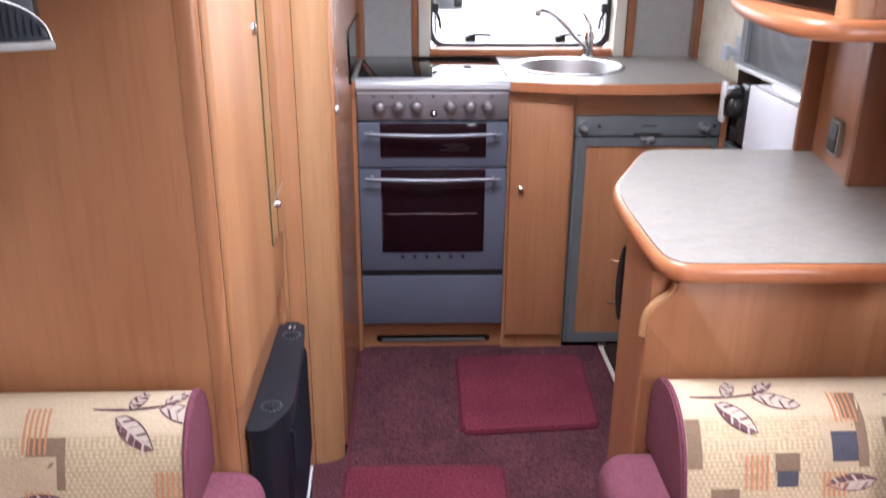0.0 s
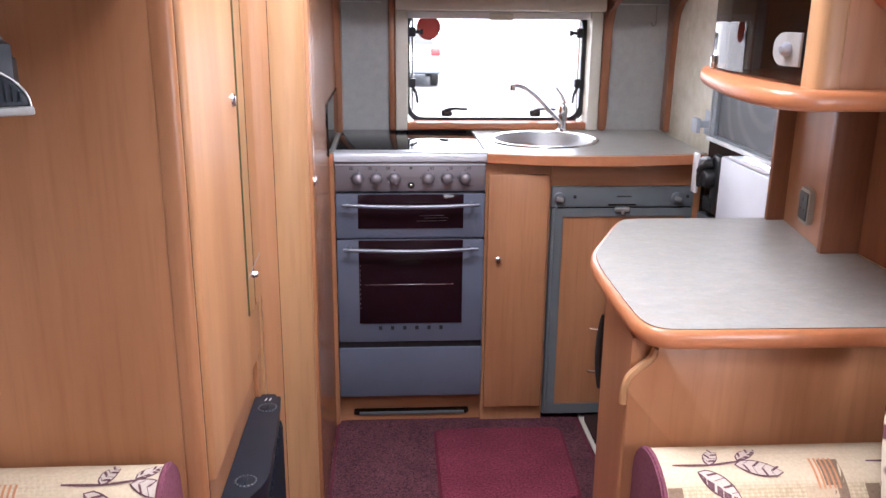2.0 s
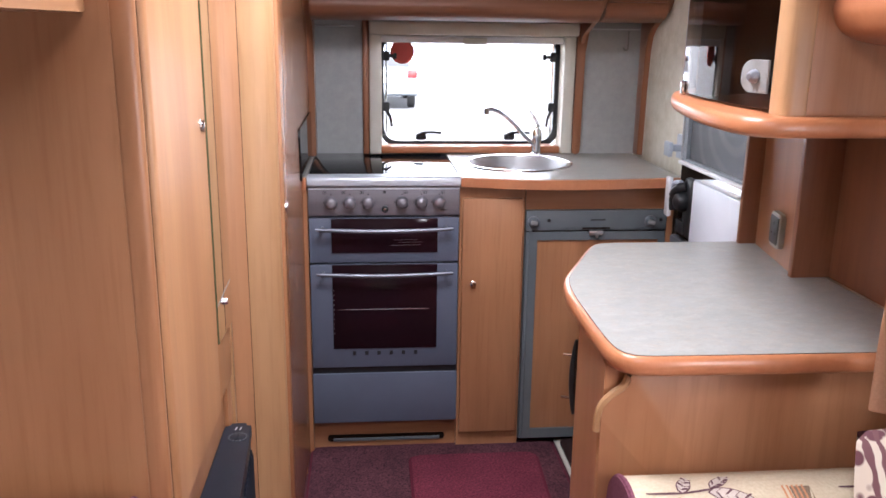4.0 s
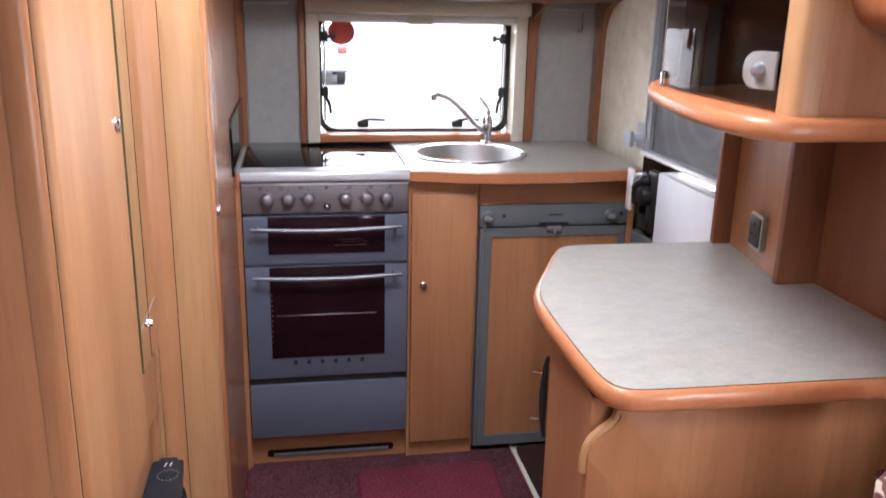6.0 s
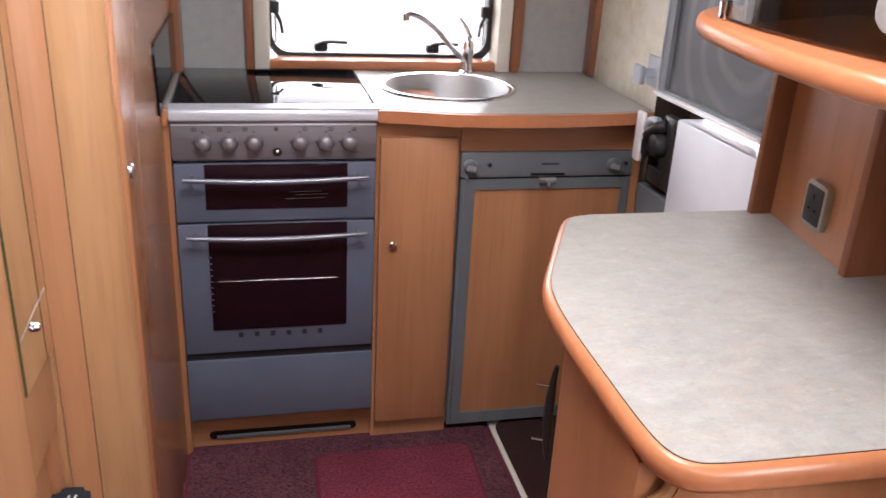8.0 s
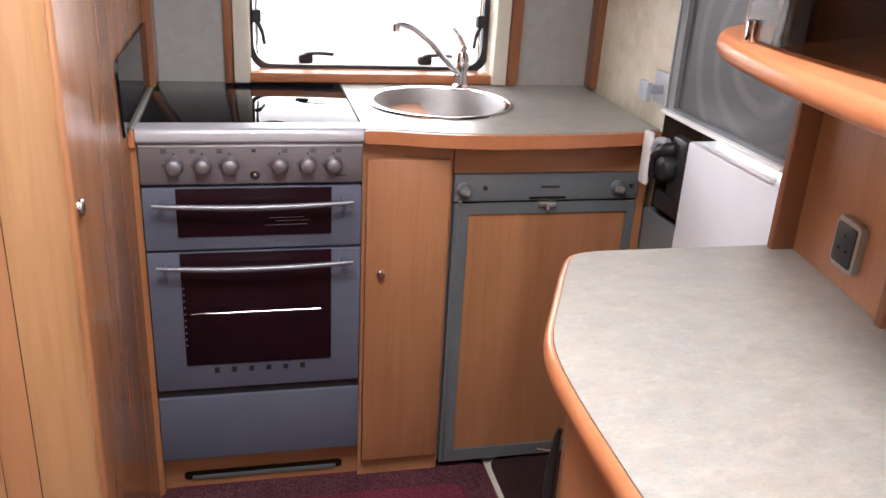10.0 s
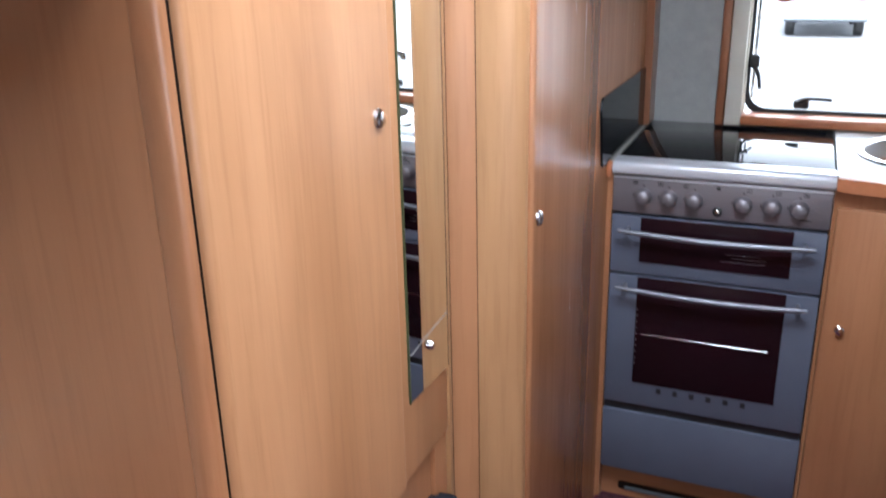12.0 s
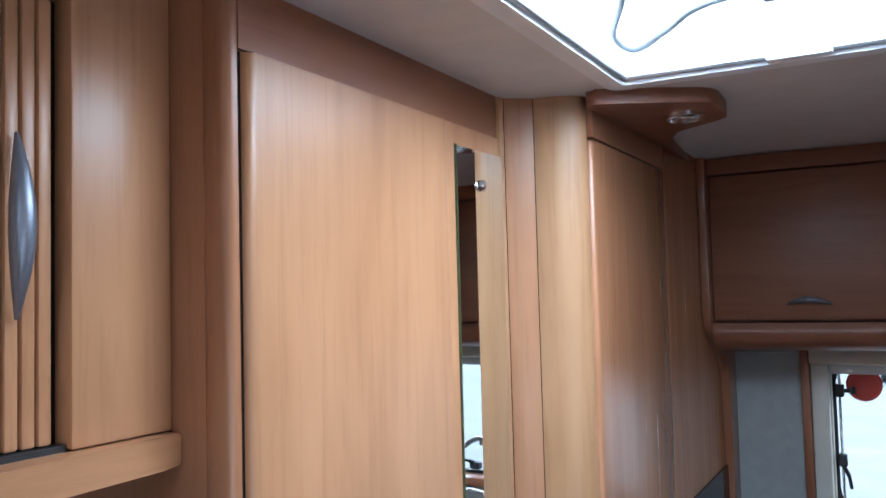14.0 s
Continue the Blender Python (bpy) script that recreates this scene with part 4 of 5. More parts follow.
def inset(pts, d):
    """The outline moved inwards by d (counter-clockwise or clockwise)."""
    k = len(pts)
    area = sum(pts[i][0] * pts[(i + 1) % k][1] - pts[(i + 1) % k][0] * pts[i][1] for i in range(k))
    s = 1 if area > 0 else -1
    out = []
    for i in range(k):
        a, b, c = Vector(pts[i - 1]), Vector(pts[i]), Vector(pts[(i + 1) % k])
        n1 = Vector((-(b - a).y, (b - a).x)).normalized()
        n2 = Vector((-(c - b).y, (c - b).x)).normalized()
        n = (n1 + n2).normalized()
        out.append(tuple(b + n * s * d / max(0.4, n.dot(n1))))
    return out


def bullnose(outline, z0, z1, n=6):
    """A board whose edge is rounded over its whole thickness."""
    bm = bmesh.new()
    r = (z1 - z0) / 2
    rows = []
    for i in range(n + 1):
        a = math.pi * i / n
        rows.append([bm.verts.new((x, y, z0 + r - r * math.cos(a))) for x, y in inset(outline, 0.62 * r * (1 - math.sin(a)))])
    k = len(outline)
    for p, q in zip(rows, rows[1:]):
        for i in range(k):
            bm.faces.new((p[i], p[(i + 1) % k], q[(i + 1) % k], q[i]))
    bm.faces.new(rows[0])
    bm.faces.new(rows[-1])
    return bm


def sideboard_top():
    w = thing("laminate_worktop", (0.70, -1.0, 0.91), "grey mottled laminate sideboard top with an orange wooden edge", "worktop")
    line = curve([(0.60, -0.583), (0.548, -0.596), (0.515, -0.640), (0.455, -0.765), (0.402, -0.880), (0.381, -0.960), (0.372, -1.060), (0.369, -1.200), (0.369, -1.310), (0.376, -1.362), (0.398, -1.392), (0.440, -1.403), (0.56, -1.406)], 4)
    o = line + [(RIGHT - 0.001, -1.412), (RIGHT - 0.001, -0.583)]
    i = inset(o, 0.013)
    part("edge", bullnose(o, 0.872, 0.9090), LIP, w, "rounded orange beech lipping")
    part("edge_joint", prism(inset(o, 0.0123), 0.900, 0.9096, "z"), VOID, w, "dark joint between laminate and lipping")
    part("laminate", prism(i, 0.900, 0.9105, "z"), LAMINATE, w)


sideboard_top()


def socket_box():
    b = thing("socket_panel", (0.98, -0.77, 0.91), "beech boxed panel standing on the sideboard", "panel")
    part("flange", box(0.938, RIGHT, -0.622, -0.606, 0.911, 1.285, 0.002), RED_Z, b)
    part("panel", prism([(0.985, -0.622), (0.936, -0.924), (RIGHT, -0.924), (RIGHT, -0.622)], 0.911, 1.285, "z"), WOOD_Z, b)
    part("post", box(0.922, RIGHT, -0.942, -0.924, 0.911, 1.285, 0.002), RED_Z, b)
    part("lining", box(RIGHT - 0.006, RIGHT, -1.40, -0.942, 0.911, 1.285), RED_Z, b)


socket_box()


def wall_socket():
    """Single switched socket on the slanting panel."""
    a, c = Vector((0.985, -0.622, 0)), Vector((0.936, -0.924, 0))
    u = (c - a).normalized()
    n = Vector((u.y, -u.x, 0))
    if n.x > 0:
        n = -n
    o = a + (c - a) * 0.60 + Vector((0, 0, 0.993))
    m = Matrix(((u.x, 0, n.x, o.x), (u.y, 0, n.y, o.y), (0, 1, 0, o.z), (0, 0, 0, 1)))
    s = thing("wall_socket", o, "black three-pin socket in a pale metal surround", "socket")

    def put(bm, *rest):
        bmesh.ops.transform(bm, matrix=m, verts=bm.verts)
        return part(rest[0], bm, *rest[1:])

    put(prism(fillet([(-0.037, -0.043), (0.037, -0.043), (0.037, 0.043), (-0.037, 0.043)], 0.012), 0.0, 0.014, "z", 0.004), "surround", SOCKET_RIM, s, "pale metal surround")
    f = put(prism(fillet([(-0.029, -0.034), (0.029, -0.034), (0.029, 0.034), (-0.029, 0.034)], 0.004), 0.006, 0.0165, "z", 0.001), "faceplate", SEAL, s)
    for x, z, w, h in ((0, 0.016, 0.004, 0.009), (-0.012, -0.008, 0.007, 0.004), (0.012, -0.008, 0.007, 0.004)):
        put(box(x - w / 2, x + w / 2, z - h / 2, z + h / 2, 0.0165, 0.0172), "pin_hole", VOID, f)


wall_socket()


# ---- corner display locker over the sideboard ----
SHELF = 1.325


def display_locker():
    k = thing("corner_locker", (0.82, -1.05, SHELF), "beech corner locker with a smoked glass door on a rounded shelf", "locker")
    line = curve([(0.86, -0.622), (0.765, -0.652), (0.685, -0.735), (0.640, -0.835), (0.605, -0.975), (0.582, -1.110), (0.572, -1.230), (0.575, -1.315), (0.592, -1.360), (0.630, -1.383), (0.72, -1.385)], 5)
    part("shelf", bullnose(line + [(RIGHT - 0.001, -1.385), (RIGHT - 0.001, -0.622)], SHELF - 0.034, SHELF), LIP, k, "rounded orange beech shelf")
    part("post", prism(fillet([(0.645, -1.352), (0.645, -1.300), (0.690, -1.300), (0.690, -1.352)], [0.022, 0.006, 0, 0.006]), SHELF, CEIL, "z"), PALE_Z, k, "pale rounded corner post")
    part("side_panel", box(0.690, RIGHT, -1.346, -1.326, SHELF, CEIL), WOOD_Z, k)
    part("far_panel", prism([(0.672, -0.906), (0.676, -0.890), (RIGHT - 0.001, -0.700), (RIGHT - 0.001, -0.716)], SHELF, CEIL, "z"), RED_Z, k)
    part("back_lining", box(RIGHT - 0.02, RIGHT - 0.002, -1.325, -0.66, SHELF, CEIL), RED_Z, k)
    gl = curve([(0.652, -1.302), (0.639, -1.15), (0.641, -1.0), (0.650, -0.91), (0.661, -0.845)], 5)
    g = part("glass_door", prism(gl + [(x + 0.005, y) for x, y in gl[::-1]], SHELF + 0.006, CEIL - 0.01, "z"), SMOKED, k, "smoked curved glass door")
    part("door_edge", tube([(0.6635, -0.842, SHELF + 0.006), (0.6635, -0.842, CEIL - 0.01)], 0.003, 8), ALU, g)
    part("hinge", box(0.648, 0.658, -0.880, -0.862, SHELF, SHELF + 0.030, 0.003), CHROME, g, "chrome glass hinge")
    m = Matrix.Translation((0.640, -1.300, 1.388)) @ Euler((0, 0, radians(20))).to_matrix().to_4x4()
    pl = prism(fillet([(0.0, -0.029), (0.062, -0.029), (0.062, 0.029), (0.0, 0.029)], [0, 0.0285, 0.0285, 0], 10), -0.003, 0.003, "x", 0.0015)
    bmesh.ops.transform(pl, matrix=m, verts=pl.verts)
    pp = part("lock_plate", pl, LOCK_GREY, g, "frosted plate with a chrome lock")
    kn = lathe([(0.0125, 0), (0.0125, 0.003), (0.010, 0.006), (0.0095, 0.010), (0.006, 0.014), (0, 0.015)], m @ Matrix.Translation((-0.003, 0.030, 0)) @ Euler((0, -math.pi / 2, 0)).to_matrix().to_4x4(), 24)
    part("lock_button", kn, HANDLE_METAL, pp, "satin metal lock button")


display_locker()


def dinette_locker():
    k = thing("dinette_locker", (0.86, -2.0, 1.45), "beech overhead locker above the seats with a rounded lower rail", "locker")
    y0, y1 = -2.9, -1.347
    part("body", box(0.738, RIGHT, y0, y1, 1.515, CEIL), WOOD_Z, k)
    d = part("door", box(0.716, 0.737, y0 + 0.75, y1 - 0.003, 1.522, 1.93, 0.004), WOOD_Y, k)
    part("door", box(0.716, 0.737, y0, y0 + 0.745, 1.522, 1.93, 0.004), WOOD_Y, k)
    prof = curve([(0.718, 1.517), (0.717, 1.495), (0.740, 1.462), (0.80, 1.446), (0.90, 1.440)], 5)
    part("lower_rail", prism(prof + [(RIGHT - 0.001, 1.440), (RIGHT - 0.001, 1.514), (0.72, 1.5165)], y0, y1, "y"), LIP, k)
    pts = [(0.716 - 0.004 - 0.016 * math.sin(math.pi * i / 14), -1.60 + 0.11 * i / 14, 1.562 + 0.006 * math.sin(math.pi * i / 14)) for i in range(15)]
    part("handle", tube(pts, [0.003 + 0.005 * math.sin(math.pi * i / 14) for i in range(15)], 10), HANDLE_METAL, d, "arched satin metal handle")


dinette_locker()


def spot_lamp():
    s = thing("spot_lamp", (0.90, -1.346, 1.376), "small chrome reading spot lamp under the locker", "lamp")
    m = Matrix.Translation((0.900, -1.346, 1.385)) @ Euler((math.pi / 2, 0, 0)).to_matrix().to_4x4()
    part("base", lathe([(0.028, 0), (0.028, 0.006), (0.018, 0.012), (0, 0.013)], m, 24), CHROME, s)
    part("arm", tube([(0.900, -1.355, 1.385), (0.898, -1.385, 1.382)], 0.007, 10), CHROME, s)
    h = Matrix.Translation((0.897, -1.385, 1.398)) @ Euler((math.radians(155), math.radians(-15), 0)).to_matrix().to_4x4()
    part("head", lathe([(0, -0.016), (0.010, -0.013), (0.018, -0.004), (0.021, 0.012), (0.023, 0.040), (0.020, 0.042), (0.018, 0.034), (0, 0.030)], h, 24), CHROME, s)


spot_lamp()


def curtain():
    """Pleated curtain, drawn together and tied above its hem."""
    bm = bmesh.new()
    nu, nv = 72, 28
    rows = []
    for j in range(nv + 1):
        t = j / nv
        z = 0.848 + 0.59 * t
        lead = -1.470 - 0.055 * max(0.0, (t - 0.25) / 0.75) ** 1.3
        row = []
        for i in range(nu + 1):
            u = i / nu
            fold = 0.024 * (1 - 0.45 * t)
            y = lead - (0.34 - 0.10 * t) * u
            x = 0.798 + 0.11 * t * u + fold * math.sin(u * math.tau * 4.5 + 0.7 * math.sin(3 * t) + 1.2)
            row.append(bm.verts.new((x, y, z + 0.006 * math.sin(u * 11))))
        rows.append(row)
    for a, b in zip(rows, rows[1:]):
        for i in range(nu):
            bm.faces.new((a[i], a[i + 1], b[i + 1], b[i]))
    bmesh.ops.solidify(bm, geom=bm.faces[:], thickness=0.003)
    solo("curtain", bm, TAN, "tan pleated curtain hanging at the side window", "curtain")


curtain()


# ---- seats ----
def cushion_profile(wall, drop, deep=1.0):
    prof = [(wall, 0.513), (wall, 0.60)] + curve([(wall, 0.60), (wall - 0.012, 0.655), (wall - 0.045, 0.690), (wall - 0.095, 0.702), (wall - 0.150, 0.684), (wall - 0.195, 0.635), (wall - 0.222, 0.56), (wall - 0.231, 0.513)], 6)[1:]
    return [(wall + (y - wall) * deep, z - drop * max(0.0, (z - 0.513) / 0.19)) for y, z in prof]


def on_profile(prof, s):
    """The point s metres along the profile from its top front, and its normal."""
    pts = [Vector((p[0], p[1])) for p in prof]
    top = max(range(len(pts)), key=lambda i: pts[i].y)
    i, left = top, s
    step = 1 if s >= 0 else -1
    left = abs(s)
    while 0 < i + step < len(pts):
        d = (pts[i + step] - pts[i]).length
        if d >= left:
            q = pts[i].lerp(pts[i + step], left / d)
            break
        left -= d
        i += step
    else:
        q = pts[i]
    j = min(max(i, 1), len(pts) - 2)
    tan = (pts[j + 1] - pts[j - 1]).normalized()
    n = Vector((-tan.y, tan.x))
    c = Vector((prof[0][0] - 0.11, 0.56))
    if n.dot(q - c) < 0:
        n = -n
    return q, n


def print_patch(parent, prof, outline, material, name="print", lift=0.0012):
    """A printed motif lying on a cushion: an outline in (x, s) laid over its profile."""
    bm = bmesh.new()
    k = len(outline)
    cx, cs = sum(p[0] for p in outline) / k, sum(p[1] for p in outline) / k

    def vert(x, s):
        q, n = on_profile(prof, s)
        q = q + n * lift
        return bm.verts.new((x, q.x, q.y))

    rings = [[vert(cx + (x - cx) * f, cs + (s - cs) * f) for x, s in outline] for f in (1.0, 0.6, 0.25)]
    for a, b in zip(rings, rings[1:]):
        for i in range(k):
            j = (i + 1) % k
            bm.faces.new((a[i], a[j], b[j], b[i]))
    bm.faces.new(rings[-1])
    return part(name, bm, material, parent)


def leaf(x, s, length, width, ang, n=10):
    out = []
    for i in range(2 * n):
        t = i / n if i < n else 2 - i / n
        w = width * math.sin(math.pi * min(1, t * 0.92 + 0.04)) ** 0.8 * (1 if i < n else -1) * (1 - 0.25 * t)
        a, b = t * length, w / 2
        out.append((x + a * math.cos(ang) - b * math.sin(ang), s + a * math.sin(ang) + b * math.cos(ang)))
    return out


def rect(x0, x1, s0, s1):
    n = 5
    out = [(x0 + (x1 - x0) * i / n, s0) for i in range(n)] + [(x1, s0 + (s1 - s0) * i / n) for i in range(n)]
    return out + [(x1 - (x1 - x0) * i / n, s1) for i in range(n)] + [(x0, s1 - (s1 - s0) * i / n) for i in range(n)]


def backrest(x0, x1, wall, cap_side, label, start, drop, deep=1.0, squares=0.0):
    b = thing("backrest_cushion", ((x0 + x1) / 2, wall - 0.11, 0.513), label, "cushion", "backrest cushions")
    prof = cushion_profile(wall, drop, deep)
    lo, hi = (x0, x1 + 0.009) if cap_side > 0 else (x0 - 0.009, x1)
    cover = part("cover", prism(prof, lo, hi, "x", 0.006), UPHOLSTERY, b, "woven cream cover with leaves and squares")
    c0, c1 = (hi - 0.001, hi + 0.008) if cap_side > 0 else (lo - 0.008, lo + 0.001)
    part("end_cap", prism(prof, c0, c1, "x", 0.004, 3), PLUSH, b, "plum plush end cap")
    px = hi + 0.001 if cap_side > 0 else lo - 0.001
    part("piping", tube([(px, y, z) for y, z in prof], 0.0045, 8), PLUSH, b, "plum piping")

    def mk(u, outline, mat, name, lift):
        pts = [(start + u + x, q) for x, q in outline]
        if max(p[0] for p in pts) < lo + 0.006 or min(p[0] for p in pts) > hi - 0.006:
            return
        pts = [(min(max(x, lo + 0.004), hi - 0.004), q) for x, q in pts]
        if max(p[0] for p in pts) - min(p[0] for p in pts) > 0.003:
            print_patch(cover, prof, pts, mat, name, lift)

    for u in (-0.70, -0.35, 0.0, 0.35):
        # spray of four leaves on a stem, then one on its own lower down
        for lx, ls, ang, ln, wide, filled in ((0.085, 0.038, -1.05, 0.048, 0.60, 0), (0.066, 0.048, 0.75, 0.088, 0.48, 1), (0.135, 0.034, 0.30, 0.085, 0.44, 0), (0.140, 0.026, -0.55, 0.055, 0.45, 1), (0.335, 0.190, 3.10, 0.090, 0.40, 1)):
            ca, sa = math.cos(ang), math.sin(ang)
            mk(u, leaf(lx, ls, ln, ln * wide, ang), PRINT_PLUM, "leaf_print", 0.0016)
            mk(u, leaf(lx + 0.003 * ca, ls + 0.003 * sa, ln * 0.93, ln * wide * 0.84, ang), PRINT_PALE, "leaf_inner_print", 0.0020)
            if filled:
                half = leaf(lx, ls, ln * 0.96, ln * wide * 0.9, ang)[:11]
                mk(u, half + [(lx + ln * 0.45 * ca - 0.004 * sa, ls + ln * 0.45 * sa + 0.004 * ca)], PRINT_PLUM, "leaf_half_print", 0.0023)
            for q in range(4):
                f = 0.16 + 0.19 * q
                for side in (-1, 1):
                    reach = ln * wide * 0.40 * (1 - 0.6 * abs(f - 0.40))
                    xa, sa0 = lx + ln * f * ca, ls + ln * f * sa
                    xb, sb0 = xa + ln * 0.12 * ca - side * reach * sa, sa0 + ln * 0.12 * sa + side * reach * ca
                    wv = 0.0014 + 0.0034 * ((q + filled + (side > 0)) % 2)
                    mk(u, [(xa, sa0), (xb, sb0), (xb + wv * ca, sb0 + wv * sa), (xa + wv * ca, sa0 + wv * sa)], PRINT_PALE if filled and side > 0 else PRINT_PLUM, "leaf_vein_print", 0.0028)
        stem = [(0.024 + 0.135 * i / 8, 0.034 + 0.006 * math.sin(math.pi * i / 8) - 0.008 * i / 8) for i in range(9)]
        mk(u, stem + [(x, q + 0.0032) for x, q in stem[::-1]], PRINT_PLUM, "stem_print", 0.0016)
        blocks = [(rect(0.157, 0.200, 0.140, 0.172), PRINT_BROWN, 0.0010), (rect(0.160, 0.197, 0.170, 0.198), PRINT_BLUE, 0.0014), (rect(0.045, 0.095, 0.200, 0.235), PRINT_BROWN, 0.0010)]
        if cap_side < 0:
            blocks += [(rect(0.004, 0.030, 0.080, 0.165), PRINT_BROWN, 0.0010), (rect(0.285, 0.322, 0.030, 0.165), PRINT_BROWN, 0.0010), (rect(0.245, 0.303, 0.082, 0.165), PRINT_TAN, 0.0014), (rect(0.257, 0.303, 0.104, 0.155), PRINT_BLUE, 0.0018)]
        else:
            blocks += [(rect(0.243, 0.307, 0.083, 0.170), PRINT_BROWN, 0.0010), (rect(0.187, 0.293, 0.113, 0.205), PRINT_TAN, 0.0014)]
        for r, mat, lift in blocks:
            mk(u + squares, r, mat, "square_print", lift)
        for gx, gs, gl in ((0.270, 0.028, 0.060) if cap_side < 0 else (0.236, 0.033, 0.077), (0.105, 0.142, 0.060), (0.240, 0.172, 0.045)):
            for i in range(5):
                mk(u + squares, rect(gx + 0.009 * i, gx + 0.009 * i + 0.004, gs, gs + gl), PRINT_ORANGE, "stripe_print", 0.0022)
    return b


backrest(-1.04, -0.464, -1.398, 1, "patterned cream backrest cushion with a plum end against the wardrobe", -0.637, -0.002, 0.80, 0.03)
backrest(0.402, 1.0, -1.350, -1, "patterned cream backrest cushion with a plum end against the sideboard", 0.393, 0.012)


def seat(x0, x1, wall, label):
    s = thing("bench_seat", ((x0 + x1) / 2, wall - 0.4, 0), label, "seat", "bench seats")
    part("base", box(x0 + 0.03, x1 - 0.03, wall - 0.90, wall - 0.002, 0.0, 0.30, 0.004), WOOD_Y, s)
    part("seat_cushion", box(x0, x1, wall - 0.92, wall - 0.003, 0.302, 0.512, 0.055, 5), PLUSH, s, "plum plush seat cushion")


seat(LEFT + 0.01, -0.350, -1.386, "plum plush bench seat on a beech base beside the wardrobe")
seat(0.285, RIGHT - 0.01, -1.350, "plum plush bench seat on a beech base beside the sideboard")


def scatter_cushion():
    bm = bmesh.new()
    n = 18
    grid = {}
    for s in (0, 1):
        for i in range(n + 1):
            for j in range(n + 1):
                u, v = 2 * i / n - 1, 2 * j / n - 1
                puff = 0.055 * (1 - u ** 4) ** 0.5 * (1 - v ** 4) ** 0.5
                if s and (i in (0, n) or j in (0, n)):
                    grid[s, i, j] = grid[0, i, j]
                else:
                    grid[s, i, j] = bm.verts.new((0.155 * u * (1 - 0.06 * v * v), (puff if s else -puff), 0.155 * v * (1 - 0.06 * u * u)))
        for i in range(n):
            for j in range(n):
                bm.faces.new((grid[s, i, j], grid[s, i + 1, j], grid[s, i + 1, j + 1], grid[s, i, j + 1]))
    bmesh.ops.transform(bm, matrix=pose(0.892, -1.588, 0.684, -20, 0, -6), verts=bm.verts)
    solo("scatter_cushion", bm, LEAF_CLOTH, "cream scatter cushion with dark plum leaves on the bench seat", "cushion")


def leaf_cloth():
    m = Mat("leafy_cushion_cloth", 0.9, spec=0.15)
    v = m.coords((1, 1, 1))
    vo = m.node("TexVoronoi", Scale=26.0, Randomness=1.0)
    w = m.node("TexWave", Scale=16.0, Distortion=6.0, Detail=2.0)
    m.link(v, vo.inputs["Vector"])
    m.link(v, w.inputs["Vector"])
    c = m.ramp(vo.outputs["Distance"], (0.36, (0.13, 0.055, 0.065)), (0.44, (0.58, 0.50, 0.40)))
    m.base(m.mix(m.ramp(w.outputs["Fac"], (0.62, (0, 0, 0)), (0.72, (1, 1, 1))), c, (0.16, 0.075, 0.08)))
    return m.m


LEAF_CLOTH = leaf_cloth()
scatter_cushion()


# ---- wardrobe side ----
def wardrobe():
    w = thing("wardrobe", (-0.7, -1.15, 0), "tall beech wardrobe with a plain door facing the aisle", "wardrobe")
    part("end_panel", box(LEFT, -0.442, -1.386, -1.366, 0, CEIL), WOOD_Z, w)
    part("corner_post", prism(curve([(-0.4415, -1.3861), (-0.436, -1.3880), (-0.424, -1.3900), (-0.413, -1.388), (-0.4065, -1.3820), (-0.405, -1.3740)], 5) + [(-0.4415, -1.3740)], 0, CEIL, "z"), WOOD_Z, w)
    part("body", box(LEFT, -0.424, -1.3655, -0.722, 0.616, CEIL), WOOD_Z, w)
    part("alcove_back", box(LEFT, -0.416, -1.3655, -0.722, 0.0, 0.615), WOOD_Z, w)
    part("header", box(-0.4235, -0.403, -1.3738, -0.737, 1.917, CEIL), HEAD_Y, w)
    part("door_joint", box(-0.4236, -0.4052, -1.3738, -1.3690, 0.0, 1.914), VOID, w, "dark joint beside the door")
    o = fillet([(-0.4225, -1.3695), (-0.394, -1.3695), (-0.394, -0.930), (-0.4225, -0.930)], [0, 0.022, 0.008, 0], 8)
    d = part("door", prism(o, 0.617, 1.914, "z", 0.002), DOOR_Z, w, "plain beech wardrobe door")
    knob_at(d, (-0.395, -0.975, 1.264), "+x", 0.0150, 0.6)
    part("mirror_panel", box(-0.423, -0.400, -0.926, -0.737, 0.617, 1.917, 0.002), DOOR_Z, w)
    part("panel_joint", box(-0.4236, -0.4062, -0.9298, -0.9262, 0.617, 1.914), VOID, w, "dark joint beside the mirror panel")
    part("edge_strip", box(-0.4235, -0.396, -0.736, -0.720, 0.05, CEIL, 0.003), PALE_Z, w)
    part("strip_joint", tube([(-0.3965, -0.7196, 0.05), (-0.3965, -0.7196, CEIL)], 0.0006, 6), VOID, w, "dark joint beside the edge strip")
    part("mirror_joint", box(-0.3998, -0.3955, -0.7470, -0.7452, 0.762, 1.882), VOID, w, "dark line beside the mirror")
    part("lower_post", box(-0.4155, -0.405, -0.790, -0.737, 0.0, 0.614), WOOD_Z, w)


wardrobe()


